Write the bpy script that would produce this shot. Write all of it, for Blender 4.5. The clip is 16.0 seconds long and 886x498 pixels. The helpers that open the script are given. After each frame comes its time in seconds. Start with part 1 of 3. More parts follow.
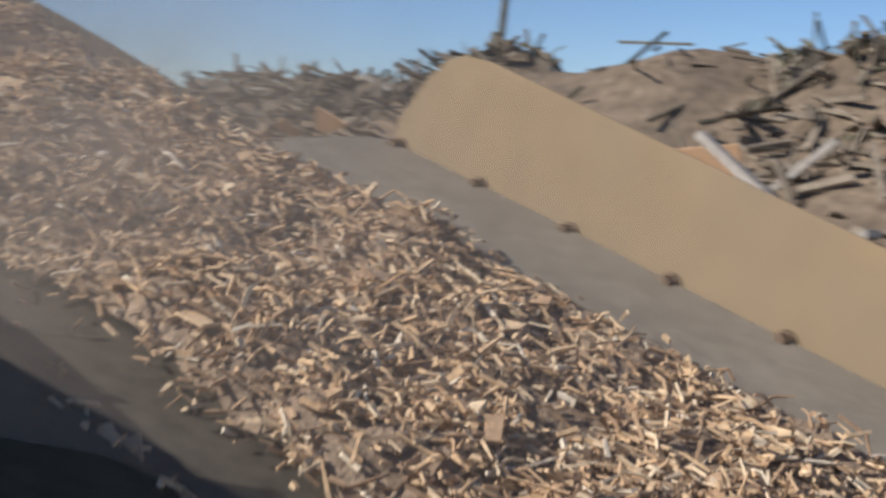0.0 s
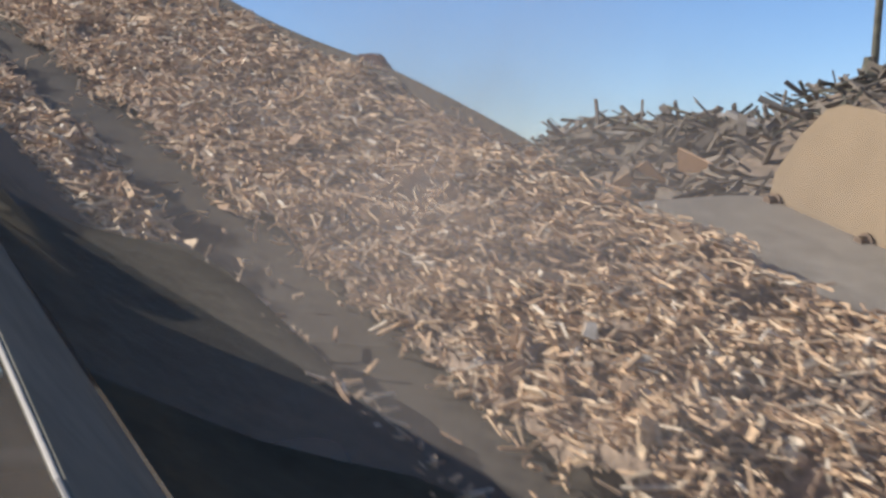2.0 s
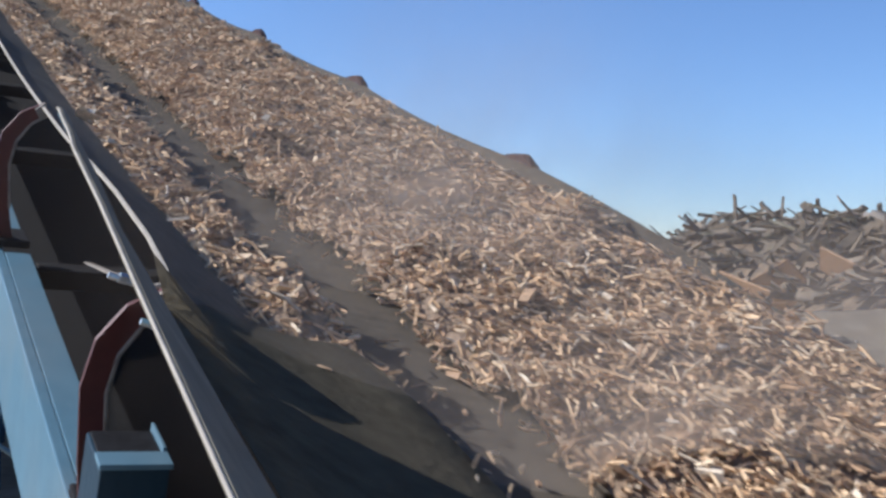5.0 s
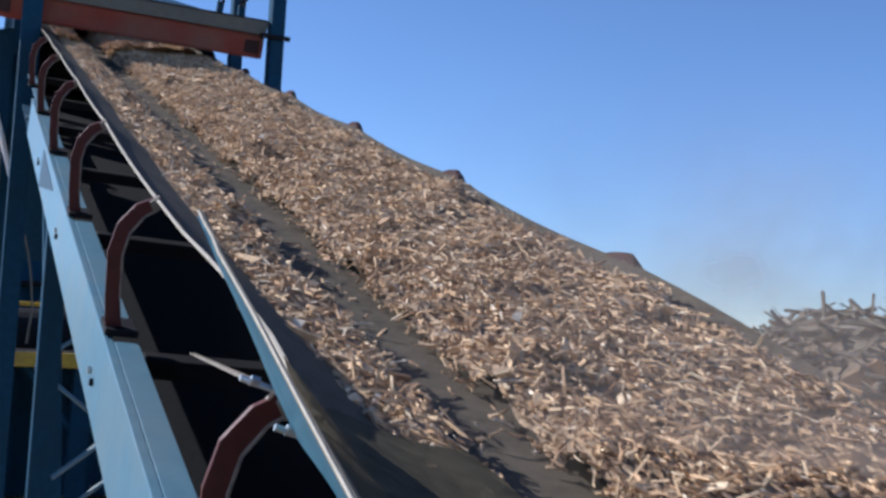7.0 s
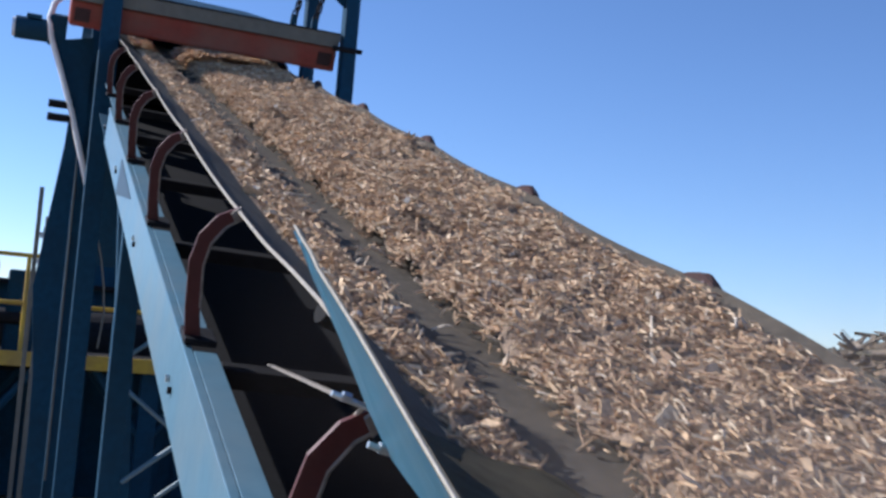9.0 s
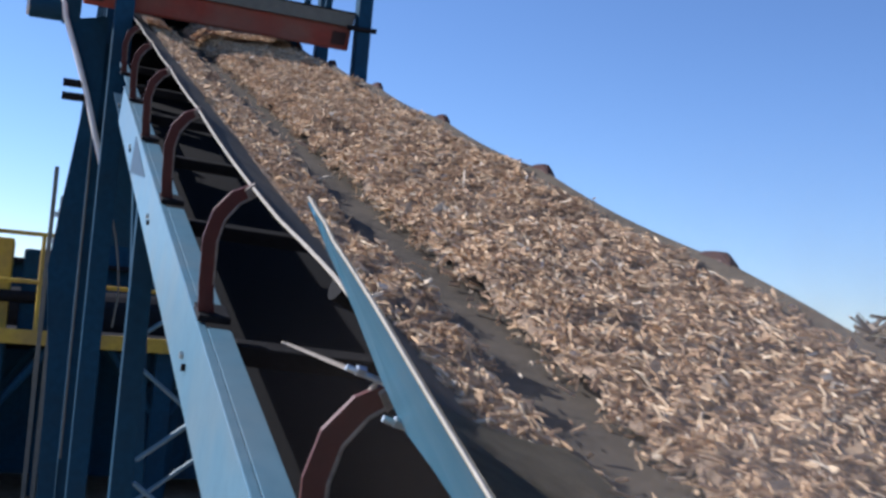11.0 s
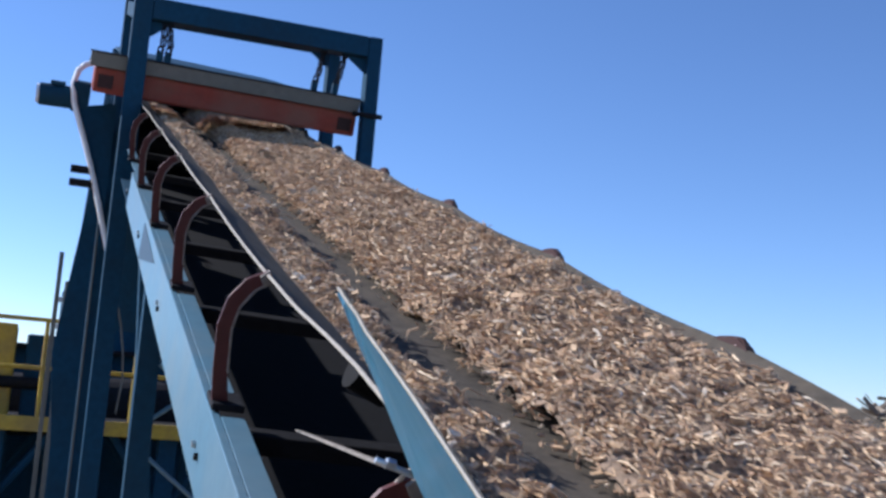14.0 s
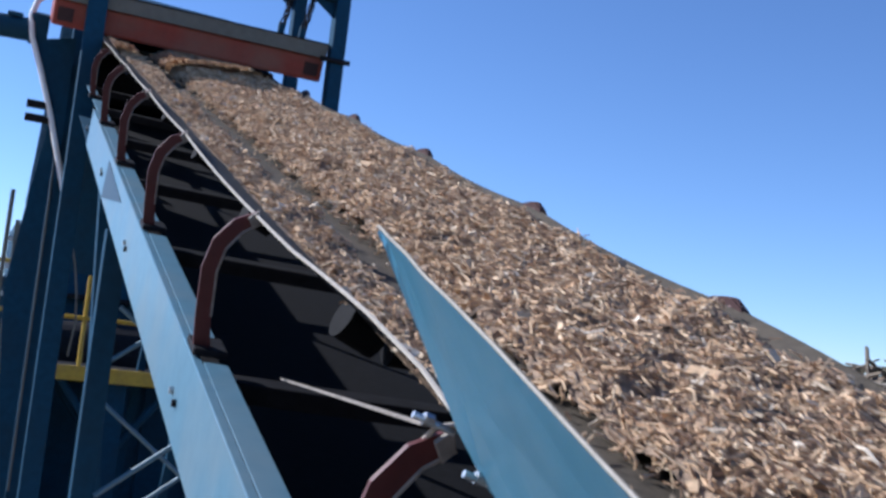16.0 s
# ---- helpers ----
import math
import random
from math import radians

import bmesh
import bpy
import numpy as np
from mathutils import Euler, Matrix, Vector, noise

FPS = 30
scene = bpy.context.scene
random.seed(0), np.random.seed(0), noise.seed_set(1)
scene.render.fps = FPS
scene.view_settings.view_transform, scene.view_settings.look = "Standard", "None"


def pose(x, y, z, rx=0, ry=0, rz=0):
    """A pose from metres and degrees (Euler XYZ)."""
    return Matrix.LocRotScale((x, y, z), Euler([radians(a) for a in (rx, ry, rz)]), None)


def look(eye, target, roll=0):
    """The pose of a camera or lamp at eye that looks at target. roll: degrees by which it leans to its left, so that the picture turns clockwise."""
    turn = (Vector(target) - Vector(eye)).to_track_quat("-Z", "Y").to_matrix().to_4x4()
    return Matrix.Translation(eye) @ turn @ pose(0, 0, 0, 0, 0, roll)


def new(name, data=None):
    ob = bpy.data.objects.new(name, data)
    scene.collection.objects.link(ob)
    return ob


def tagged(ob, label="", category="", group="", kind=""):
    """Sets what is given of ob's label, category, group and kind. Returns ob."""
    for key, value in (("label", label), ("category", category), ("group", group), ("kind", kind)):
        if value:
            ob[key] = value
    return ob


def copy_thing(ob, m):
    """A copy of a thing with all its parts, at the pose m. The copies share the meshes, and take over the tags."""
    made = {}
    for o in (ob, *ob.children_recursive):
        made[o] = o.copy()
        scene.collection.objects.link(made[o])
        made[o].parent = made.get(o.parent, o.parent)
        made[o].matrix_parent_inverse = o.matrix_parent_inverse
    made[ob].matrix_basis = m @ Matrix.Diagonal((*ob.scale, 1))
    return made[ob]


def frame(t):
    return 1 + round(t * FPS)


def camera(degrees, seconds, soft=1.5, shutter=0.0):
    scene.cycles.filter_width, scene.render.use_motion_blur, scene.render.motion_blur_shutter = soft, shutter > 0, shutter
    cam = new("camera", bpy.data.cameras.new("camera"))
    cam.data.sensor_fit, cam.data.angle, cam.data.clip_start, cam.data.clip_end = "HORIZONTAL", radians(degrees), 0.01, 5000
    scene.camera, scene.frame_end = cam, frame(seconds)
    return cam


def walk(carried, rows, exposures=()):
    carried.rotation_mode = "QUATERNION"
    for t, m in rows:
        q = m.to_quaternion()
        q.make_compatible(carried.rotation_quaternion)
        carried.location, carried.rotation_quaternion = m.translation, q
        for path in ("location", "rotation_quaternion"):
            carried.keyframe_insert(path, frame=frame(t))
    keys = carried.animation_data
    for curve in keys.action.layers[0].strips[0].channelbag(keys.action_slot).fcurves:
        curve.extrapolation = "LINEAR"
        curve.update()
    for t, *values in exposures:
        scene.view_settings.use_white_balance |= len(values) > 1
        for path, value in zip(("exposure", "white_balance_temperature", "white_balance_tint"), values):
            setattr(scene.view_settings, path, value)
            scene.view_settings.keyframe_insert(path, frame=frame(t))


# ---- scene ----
cam = camera(41.44, 16.0, soft=2.9, shutter=0.4)
PATH = [
    (0.0, pose(-0.371, -1.388, 1.301, 84.17, -3.49, -50.80)),
    (0.5, pose(-0.383, -1.387, 1.324, 85.00, -3.28, -39.29)),
    (1.0, pose(-0.390, -1.361, 1.335, 85.84, -1.52, -36.76)),
    (1.5, pose(-0.372, -1.361, 1.339, 85.73, -0.61, -35.12)),
    (2.0, pose(-0.370, -1.360, 1.345, 85.52, -0.22, -33.39)),
    (2.5, pose(-0.376, -1.358, 1.350, 85.91, 0.12, -31.86)),
    (3.0, pose(-0.389, -1.361, 1.357, 86.55, -0.27, -30.93)),
    (3.5, pose(-0.394, -1.365, 1.361, 87.30, -0.62, -29.89)),
    (4.0, pose(-0.398, -1.368, 1.367, 87.96, -0.92, -28.89)),
    (4.5, pose(-0.403, -1.367, 1.369, 88.69, -1.42, -27.94)),
    (7.0, pose(-0.464, -1.325, 1.392, 93.77, -3.24, -23.29)),
    (7.5, pose(-0.471, -1.315, 1.393, 94.22, -3.38, -22.42)),
    (8.0, pose(-0.478, -1.307, 1.393, 94.43, -3.76, -21.55)),
    (8.5, pose(-0.482, -1.302, 1.396, 94.41, -4.11, -20.69)),
    (9.0, pose(-0.494, -1.303, 1.396, 94.22, -4.63, -20.34)),
    (9.5, pose(-0.495, -1.301, 1.391, 93.99, -5.22, -20.16)),
    (12.0, pose(-0.486, -1.269, 1.387, 93.11, -4.63, -19.42)),
    (12.5, pose(-0.495, -1.263, 1.388, 94.10, -4.70, -19.47)),
    (13.0, pose(-0.507, -1.263, 1.390, 95.51, -4.62, -19.52)),
    (13.5, pose(-0.515, -1.265, 1.393, 96.74, -4.45, -19.49)),
    (14.0, pose(-0.516, -1.268, 1.393, 97.31, -4.59, -19.59)),
    (14.5, pose(-0.516, -1.260, 1.390, 97.30, -4.87, -19.89)),
    (15.0, pose(-0.520, -1.236, 1.390, 96.79, -5.22, -20.31)),
    (15.5, pose(-0.532, -1.191, 1.390, 96.22, -5.76, -21.17)),
    (16.0, pose(-0.572, -1.137, 1.381, 95.33, -6.37, -22.28)),
]
walk(cam, PATH, exposures=((0.0, 0.18, 5800, 12), (2.0, 0.50, 5650, 13), (4.5, 0.55, 5500, 14), (7.0, 0.55, 5350, 15), (12.0, 0.60, 5400, 17), (16.0, 0.60, 5150, 16)))

# ---- world, sun ----
SUN = Vector((-1.657, 1.260, 1.479)).normalized()
world = bpy.data.worlds.new("sky")
scene.world = world
world.use_nodes = True
wn, wl = world.node_tree.nodes, world.node_tree.links
sky = wn.new("ShaderNodeTexSky")
sky.sky_type, sky.sun_disc = "NISHITA", False
sky.sun_elevation = math.asin(SUN.z)
sky.sun_rotation = math.atan2(SUN.x, SUN.y)
sky.air_density, sky.dust_density, sky.ozone_density = 0.75, 0.0, 3.0
wl.new(sky.outputs[0], wn["Background"].inputs[0])
wn["Background"].inputs[1].default_value = 0.092
sun = new("sun", bpy.data.lights.new("sun", "SUN"))
sun.data.energy, sun.data.angle, sun.data.color = 5.0, radians(0.53), (1.0, 0.90, 0.74)
sun.matrix_world = look(SUN * 50, (0, 0, 0))


# ---- materials ----
def material(name, base, rough=0.7, metal=0.0, grain=0.25, scale=30.0, dirt=None, dirt_amount=0.0, dirt_scale=3.0, bump=0.15, bump_scale=None, island=0.0, obj_random=0.0):
    """A worn surface: base colour varied at two scales, dirt of its own shape, fine relief."""
    m = bpy.data.materials.new(name)
    m.use_nodes = True
    n, l = m.node_tree.nodes, m.node_tree.links
    b = n["Principled BSDF"]
    b.inputs["Roughness"].default_value, b.inputs["Metallic"].default_value = rough, metal
    b.inputs["Specular IOR Level"].default_value = 0.12 if rough > 0.65 else 0.4
    co = n.new("ShaderNodeTexCoord")
    fine, coarse = n.new("ShaderNodeTexNoise"), n.new("ShaderNodeTexNoise")
    for t, s in ((fine, scale), (coarse, dirt_scale)):
        t.inputs["Scale"].default_value, t.inputs["Detail"].default_value = s, 5.0
        l.new(co.outputs["Object"], t.inputs["Vector"])
    vary = n.new("ShaderNodeHueSaturation")
    vary.inputs["Color"].default_value = (*base, 1)
    ramp = n.new("ShaderNodeMapRange")
    ramp.inputs[1].default_value, ramp.inputs[2].default_value = 0.25, 0.75
    ramp.inputs[3].default_value, ramp.inputs[4].default_value = 1 - grain, 1 + grain
    l.new(fine.outputs[0], ramp.inputs[0])
    value = ramp.outputs[0]
    if island or obj_random:
        src = n.new("ShaderNodeNewGeometry").outputs["Random Per Island"] if island else n.new("ShaderNodeObjectInfo").outputs["Random"]
        k = island or obj_random
        r2, mul = n.new("ShaderNodeMapRange"), n.new("ShaderNodeMath")
        r2.inputs[3].default_value, r2.inputs[4].default_value = 1 - k, 1 + k
        mul.operation = "MULTIPLY"
        l.new(src, r2.inputs[0])
        l.new(value, mul.inputs[0])
        l.new(r2.outputs[0], mul.inputs[1])
        value = mul.outputs[0]
    l.new(value, vary.inputs["Value"])
    colour = vary.outputs[0]
    if dirt:
        mix, edge = n.new("ShaderNodeMix"), n.new("ShaderNodeMapRange")
        mix.data_type = "RGBA"
        edge.inputs[1].default_value, edge.inputs[2].default_value = 0.42, 0.66
        edge.inputs[4].default_value = dirt_amount
        l.new(coarse.outputs[0], edge.inputs[0])
        l.new(edge.outputs[0], mix.inputs[0])
        l.new(colour, mix.inputs[6])
        mix.inputs[7].default_value = (*dirt, 1)
        colour = mix.outputs[2]
    l.new(colour, b.inputs["Base Color"])
    if bump:
        bn, tx = n.new("ShaderNodeBump"), n.new("ShaderNodeTexNoise")
        tx.inputs["Scale"].default_value, tx.inputs["Detail"].default_value = bump_scale or scale * 2, 4.0
        l.new(co.outputs["Object"], tx.inputs["Vector"])
        bn.inputs["Strength"].default_value, bn.inputs["Distance"].default_value = bump, 0.01
        l.new(tx.outputs[0], bn.inputs["Height"])
        l.new(bn.outputs[0], b.inputs["Normal"])
    return m


def chip_material():
    """Shredded wood: each splinter takes its own tone between dark bark and pale sapwood."""
    m = bpy.data.materials.new("wood_chips")
    m.use_nodes = True
    n, l = m.node_tree.nodes, m.node_tree.links
    b = n["Principled BSDF"]
    b.inputs["Roughness"].default_value = 0.75
    b.inputs["Specular IOR Level"].default_value = 0.25
    geo, ramp = n.new("ShaderNodeNewGeometry"), n.new("ShaderNodeValToRGB")
    tones = ((0.0, (0.23, 0.145, 0.085)), (0.18, (0.41, 0.265, 0.155)), (0.45, (0.60, 0.405, 0.225)), (0.75, (0.66, 0.475, 0.285)), (0.93, (0.70, 0.55, 0.36)), (1.0, (0.76, 0.66, 0.51)))
    while len(ramp.color_ramp.elements) < len(tones):
        ramp.color_ramp.elements.new(0.5)
    for e, (p, c) in zip(ramp.color_ramp.elements, tones):
        e.position, e.color = p, (*c, 1)
    l.new(geo.outputs["Random Per Island"], ramp.inputs[0])
    co, tx, hs, mr = n.new("ShaderNodeTexCoord"), n.new("ShaderNodeTexNoise"), n.new("ShaderNodeHueSaturation"), n.new("ShaderNodeMapRange")
    tx.inputs["Scale"].default_value, tx.inputs["Detail"].default_value = 90.0, 4.0
    l.new(co.outputs["Object"], tx.inputs["Vector"])
    mr.inputs[1].default_value, mr.inputs[2].default_value, mr.inputs[3].default_value, mr.inputs[4].default_value = 0.3, 0.7, 0.7, 1.2
    l.new(tx.outputs[0], mr.inputs[0])
    hs.inputs["Saturation"].default_value = 0.97
    l.new(mr.outputs[0], hs.inputs["Value"])
    l.new(ramp.outputs[0], hs.inputs["Color"])
    l.new(hs.outputs[0], b.inputs["Base Color"])
    return m


M_CHIP = chip_material()
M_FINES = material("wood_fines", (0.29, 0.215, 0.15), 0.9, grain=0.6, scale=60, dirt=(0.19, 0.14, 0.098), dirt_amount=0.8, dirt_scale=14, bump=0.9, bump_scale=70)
# rubber blackened further: the shade under the belt sits in this colour
M_BELOW = material("under_belt_shade", (0.006, 0.006, 0.0065), 0.8, grain=0.3, scale=30)
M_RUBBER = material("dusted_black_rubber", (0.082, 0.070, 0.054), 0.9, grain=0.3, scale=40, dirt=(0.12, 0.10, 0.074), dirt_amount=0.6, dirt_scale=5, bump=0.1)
M_EDGE = material("worn_rubber_edge", (0.24, 0.215, 0.185), 0.8, grain=0.3, scale=50)
M_BLUE = material("blue_paint", (0.013, 0.054, 0.098), 0.68, grain=0.15, scale=25, dirt=(0.018, 0.042, 0.064), dirt_amount=0.5, dirt_scale=4, bump=0.05)
M_PALE = material("pale_blue_paint", (0.10, 0.195, 0.26), 0.42, grain=0.10, scale=20, dirt=(0.16, 0.205, 0.225), dirt_amount=0.5, dirt_scale=5, bump=0.05)
M_PLATE = material("light_blue_sheet", (0.070, 0.195, 0.285), 0.28, grain=0.08, scale=14, dirt=(0.13, 0.22, 0.28), dirt_amount=0.6, dirt_scale=7, bump=0.04)
M_RED = material("red_oxide_paint", (0.085, 0.014, 0.014), 0.55, grain=0.2, scale=30, dirt=(0.07, 0.028, 0.024), dirt_amount=0.5, dirt_scale=6)
M_MAROON = material("dark_maroon_paint", (0.062, 0.034, 0.032), 0.7, grain=0.2, scale=30, dirt=(0.05, 0.035, 0.03), dirt_amount=0.5, dirt_scale=6)
M_MAGRED = material("orange_red_paint", (0.25, 0.042, 0.024), 0.55, grain=0.15, scale=20, dirt=(0.22, 0.12, 0.08), dirt_amount=0.6, dirt_scale=3)
M_OLIVE = material("grey_paint", (0.15, 0.15, 0.125), 0.55, grain=0.15, scale=20, dirt=(0.15, 0.14, 0.12), dirt_amount=0.4)
M_TAN = material("dusty_tan_paint", (0.31, 0.225, 0.132), 0.7, grain=0.08, scale=12, dirt=(0.27, 0.21, 0.14), dirt_amount=0.6, dirt_scale=4, bump=0.05)
M_BOLT = material("rusty_bolt", (0.17, 0.12, 0.08), 0.8, grain=0.3, scale=60)
M_SEAL = material("dusty_rubber_seal", (0.48, 0.42, 0.335), 0.9, grain=0.15, scale=25, dirt=(0.41, 0.355, 0.28), dirt_amount=0.6, dirt_scale=4)
M_FLAP = material("dusty_rubber_flap", (0.145, 0.125, 0.085), 0.9, grain=0.25, scale=30, dirt=(0.175, 0.148, 0.10), dirt_amount=0.7, dirt_scale=6, bump=0.2)
M_INSIDE = material("dusty_sheet_inside", (0.20, 0.18, 0.135), 0.9, grain=0.2, scale=25, dirt=(0.15, 0.135, 0.10), dirt_amount=0.7, dirt_scale=8)
M_NAVY = material("navy_paint", (0.008, 0.032, 0.055), 0.5, grain=0.15, scale=25, dirt=(0.02, 0.04, 0.055), dirt_amount=0.4)
M_BARE = material("bare_worn_edge", (0.40, 0.36, 0.30), 0.75, grain=0.15, scale=40)
M_STEEL = material("bare_steel", (0.55, 0.55, 0.54), 0.35, 0.9, grain=0.2, scale=60)
M_DARK = material("dark_steel", (0.015, 0.015, 0.017), 0.7, 0.0, grain=0.3, scale=30)
M_WHITE = material("white_conduit", (0.82, 0.82, 0.80), 0.5, grain=0.08, scale=20, bump=0.03)
M_YELLOW = material("yellow_paint", (0.52, 0.36, 0.04), 0.5, grain=0.15, scale=20, dirt=(0.2, 0.15, 0.08), dirt_amount=0.5)
M_GROUND = material("sandy_ground", (0.33, 0.26, 0.18), 0.95, grain=0.3, scale=6, dirt=(0.20, 0.16, 0.12), dirt_amount=0.7, dirt_scale=0.25, bump=0.6, bump_scale=9)
M_HEAP = material("heaped_shreds", (0.205, 0.155, 0.108), 0.95, grain=0.5, scale=9, dirt=(0.13, 0.10, 0.072), dirt_amount=0.7, dirt_scale=1.2, bump=1.0, bump_scale=14)
M_PLANK = material("weathered_planks", (0.21, 0.172, 0.128), 0.9, grain=0.3, scale=12, island=0.35)
M_BOARD = material("particle_board", (0.46, 0.29, 0.165), 0.85, grain=0.12, scale=25, obj_random=0.2)
M_GREYWOOD = material("grey_timber", (0.33, 0.295, 0.255), 0.9, grain=0.25, scale=16, obj_random=0.35)
M_BRUSH = material("dark_branches", (0.12, 0.108, 0.075), 0.95, grain=0.4, scale=12, island=0.6)

# the belt's own space: y runs up the belt, z away from it, x across it
BELT = pose(-0.0673, 0.0622, 1.3028, 16.002, 2.598, 0.091)
GROUND = -1.2


# ---- mesh helpers ----
def mesh_of(bm, name, mat, smooth=False):
    me = bpy.data.meshes.new(name)
    bmesh.ops.recalc_face_normals(bm, faces=bm.faces)
    bm.to_mesh(me)
    bm.free()
    me.materials.append(mat)
    for f in me.polygons:
        f.use_smooth = smooth
    return me


def part(name, bm, mat, parent=None, label="", smooth=False, at=None):
    ob = new(name, mesh_of(bm, name, mat, smooth))
    if parent:
        ob.parent = parent
    if at is not None:
        ob.matrix_basis = at
    if label:
        ob["label"] = label
    return ob


def thing(name, m, label, category, group="", kind=""):
    return tagged(place(new(name), m), label, category, group, kind)


def place(ob, m):
    ob.matrix_basis = m
    return ob


def box(bm, lo, hi, bevel=0.0, m=None):
    c = [(a + b) / 2 for a, b in zip(lo, hi)]
    s = [abs(b - a) for a, b in zip(lo, hi)]
    r = bmesh.ops.create_cube(bm, size=1, matrix=(m or Matrix()) @ Matrix.Translation(c) @ Matrix.Diagonal((*s, 1)))
    if bevel:
        es = {e for v in r["verts"] for e in v.link_edges}
        bmesh.ops.bevel(bm, geom=list(es), offset=bevel, segments=2, affect="EDGES", profile=0.6)
    return bm


def rod(bm, a, b, r, r2=None, n=10):
    a, b = Vector(a), Vector(b)
    d = b - a
    m = Matrix.Translation((a + b) / 2) @ d.to_track_quat("Z", "Y").to_matrix().to_4x4()
    bmesh.ops.create_cone(bm, cap_ends=True, segments=n, radius1=r, radius2=r if r2 is None else r2, depth=d.length, matrix=m)
    return bm


def prism(bm, pts, axis, lo, hi):
    """A polygon (pairs) drawn out along an axis."""
    def at(p, h):
        return {"x": (h, p[0], p[1]), "y": (p[0], h, p[1]), "z": (p[0], p[1], h)}[axis]
    a, b = [bm.verts.new(at(p, lo)) for p in pts], [bm.verts.new(at(p, hi)) for p in pts]
    bm.faces.new(a)
    bm.faces.new(b[::-1])
    for i in range(len(pts)):
        j = (i + 1) % len(pts)
        bm.faces.new((a[i], b[i], b[j], a[j]))
    return bm


def tube(bm, pts, r, n=8):
    for a, b in zip(pts, pts[1:]):
        rod(bm, a, b, r, n=n)
        bmesh.ops.create_uvsphere(bm, u_segments=n, v_segments=6, radius=r, matrix=Matrix.Translation(b))
    return bm


def channel(bm, a, b, wide, deep, t=0.008, up=(0, 0, 1)):
    """A steel channel from a to b: a web with two flanges."""
    a, b = Vector(a), Vector(b)
    y = (b - a).normalized()
    x = y.cross(Vector(up)).normalized()
    z = x.cross(y)
    m = Matrix((x, y, z)).transposed().to_4x4()
    m.translation = a
    n = (b - a).length
    box(bm, (-wide / 2, 0, -deep / 2), (-wide / 2 + t, n, deep / 2), 0, m)
    box(bm, (-wide / 2 + t, 0, deep / 2 - t), (wide / 2, n, deep / 2), 0, m)
    box(bm, (-wide / 2 + t, 0, -deep / 2), (wide / 2, n, -deep / 2 + t), 0, m)
    return bm


def B():
    return bmesh.new()


# ---- ground ----
def ground():
    bm = B()
    bmesh.ops.create_grid(bm, x_segments=90, y_segments=90, size=1)
    for v in bm.verts:
        q = Vector((v.co.x, v.co.y))
        s = q.length
        v.co.x, v.co.y = (q * (30 + 2500 * max(0.0, s - 0.45) ** 2)) if s > 0 else q
        d = max(0.0, 1 - max(0.0, v.co.xy.length - 60) / 200)
        v.co.z = 0.10 * d * noise.noise(Vector((v.co.x * 0.35, v.co.y * 0.35, 0)))
    tagged(part("ground", bm, M_GROUND, smooth=True, at=pose(0, 0, GROUND)), "dusty sandy yard ground with dirt patches", "ground", kind="structure")


# ---- the belt ----
HEAD, TAIL, PITCH, WIDE, FLOOR = 9.6, -6.0, 1.2, 1.18, -0.165


def edge_sag(y, x):
    """How far the belt's edge stands off the line of the idlers: it hangs between them, and rides up where the side sheet begins."""
    if x < WIDE / 2 and -0.3 < y < PITCH:
        return float(np.interp(y, (-0.3, -0.06, -0.02, 0.1, 0.38, 0.6, 0.86, 1.2), (-0.01, -0.002, 0.022, 0.033, 0.031, 0.020, 0.004, -0.004)))
    if x > WIDE / 2 and y < PITCH:
        return float(np.interp(y, (0.0, 0.25, 0.48, 0.66, 0.88, 1.2), (-0.045, -0.036, -0.018, -0.008, 0.0, 0.004)))
    u = (y / PITCH) % 1.0
    return (-0.007 if x < WIDE / 2 else -0.020) * (math.sin(math.pi * u)) ** 0.8 - (0.004 if x < WIDE / 2 else -0.004)


def trough(x, y):
    """The height of the belt's upper side."""
    u = abs(x - WIDE / 2) / (WIDE / 2)
    if u < 0.42:
        return FLOOR
    w = (u - 0.42) / 0.58
    return FLOOR - FLOOR * w ** 1.15 + edge_sag(y, x) * w ** 1.5


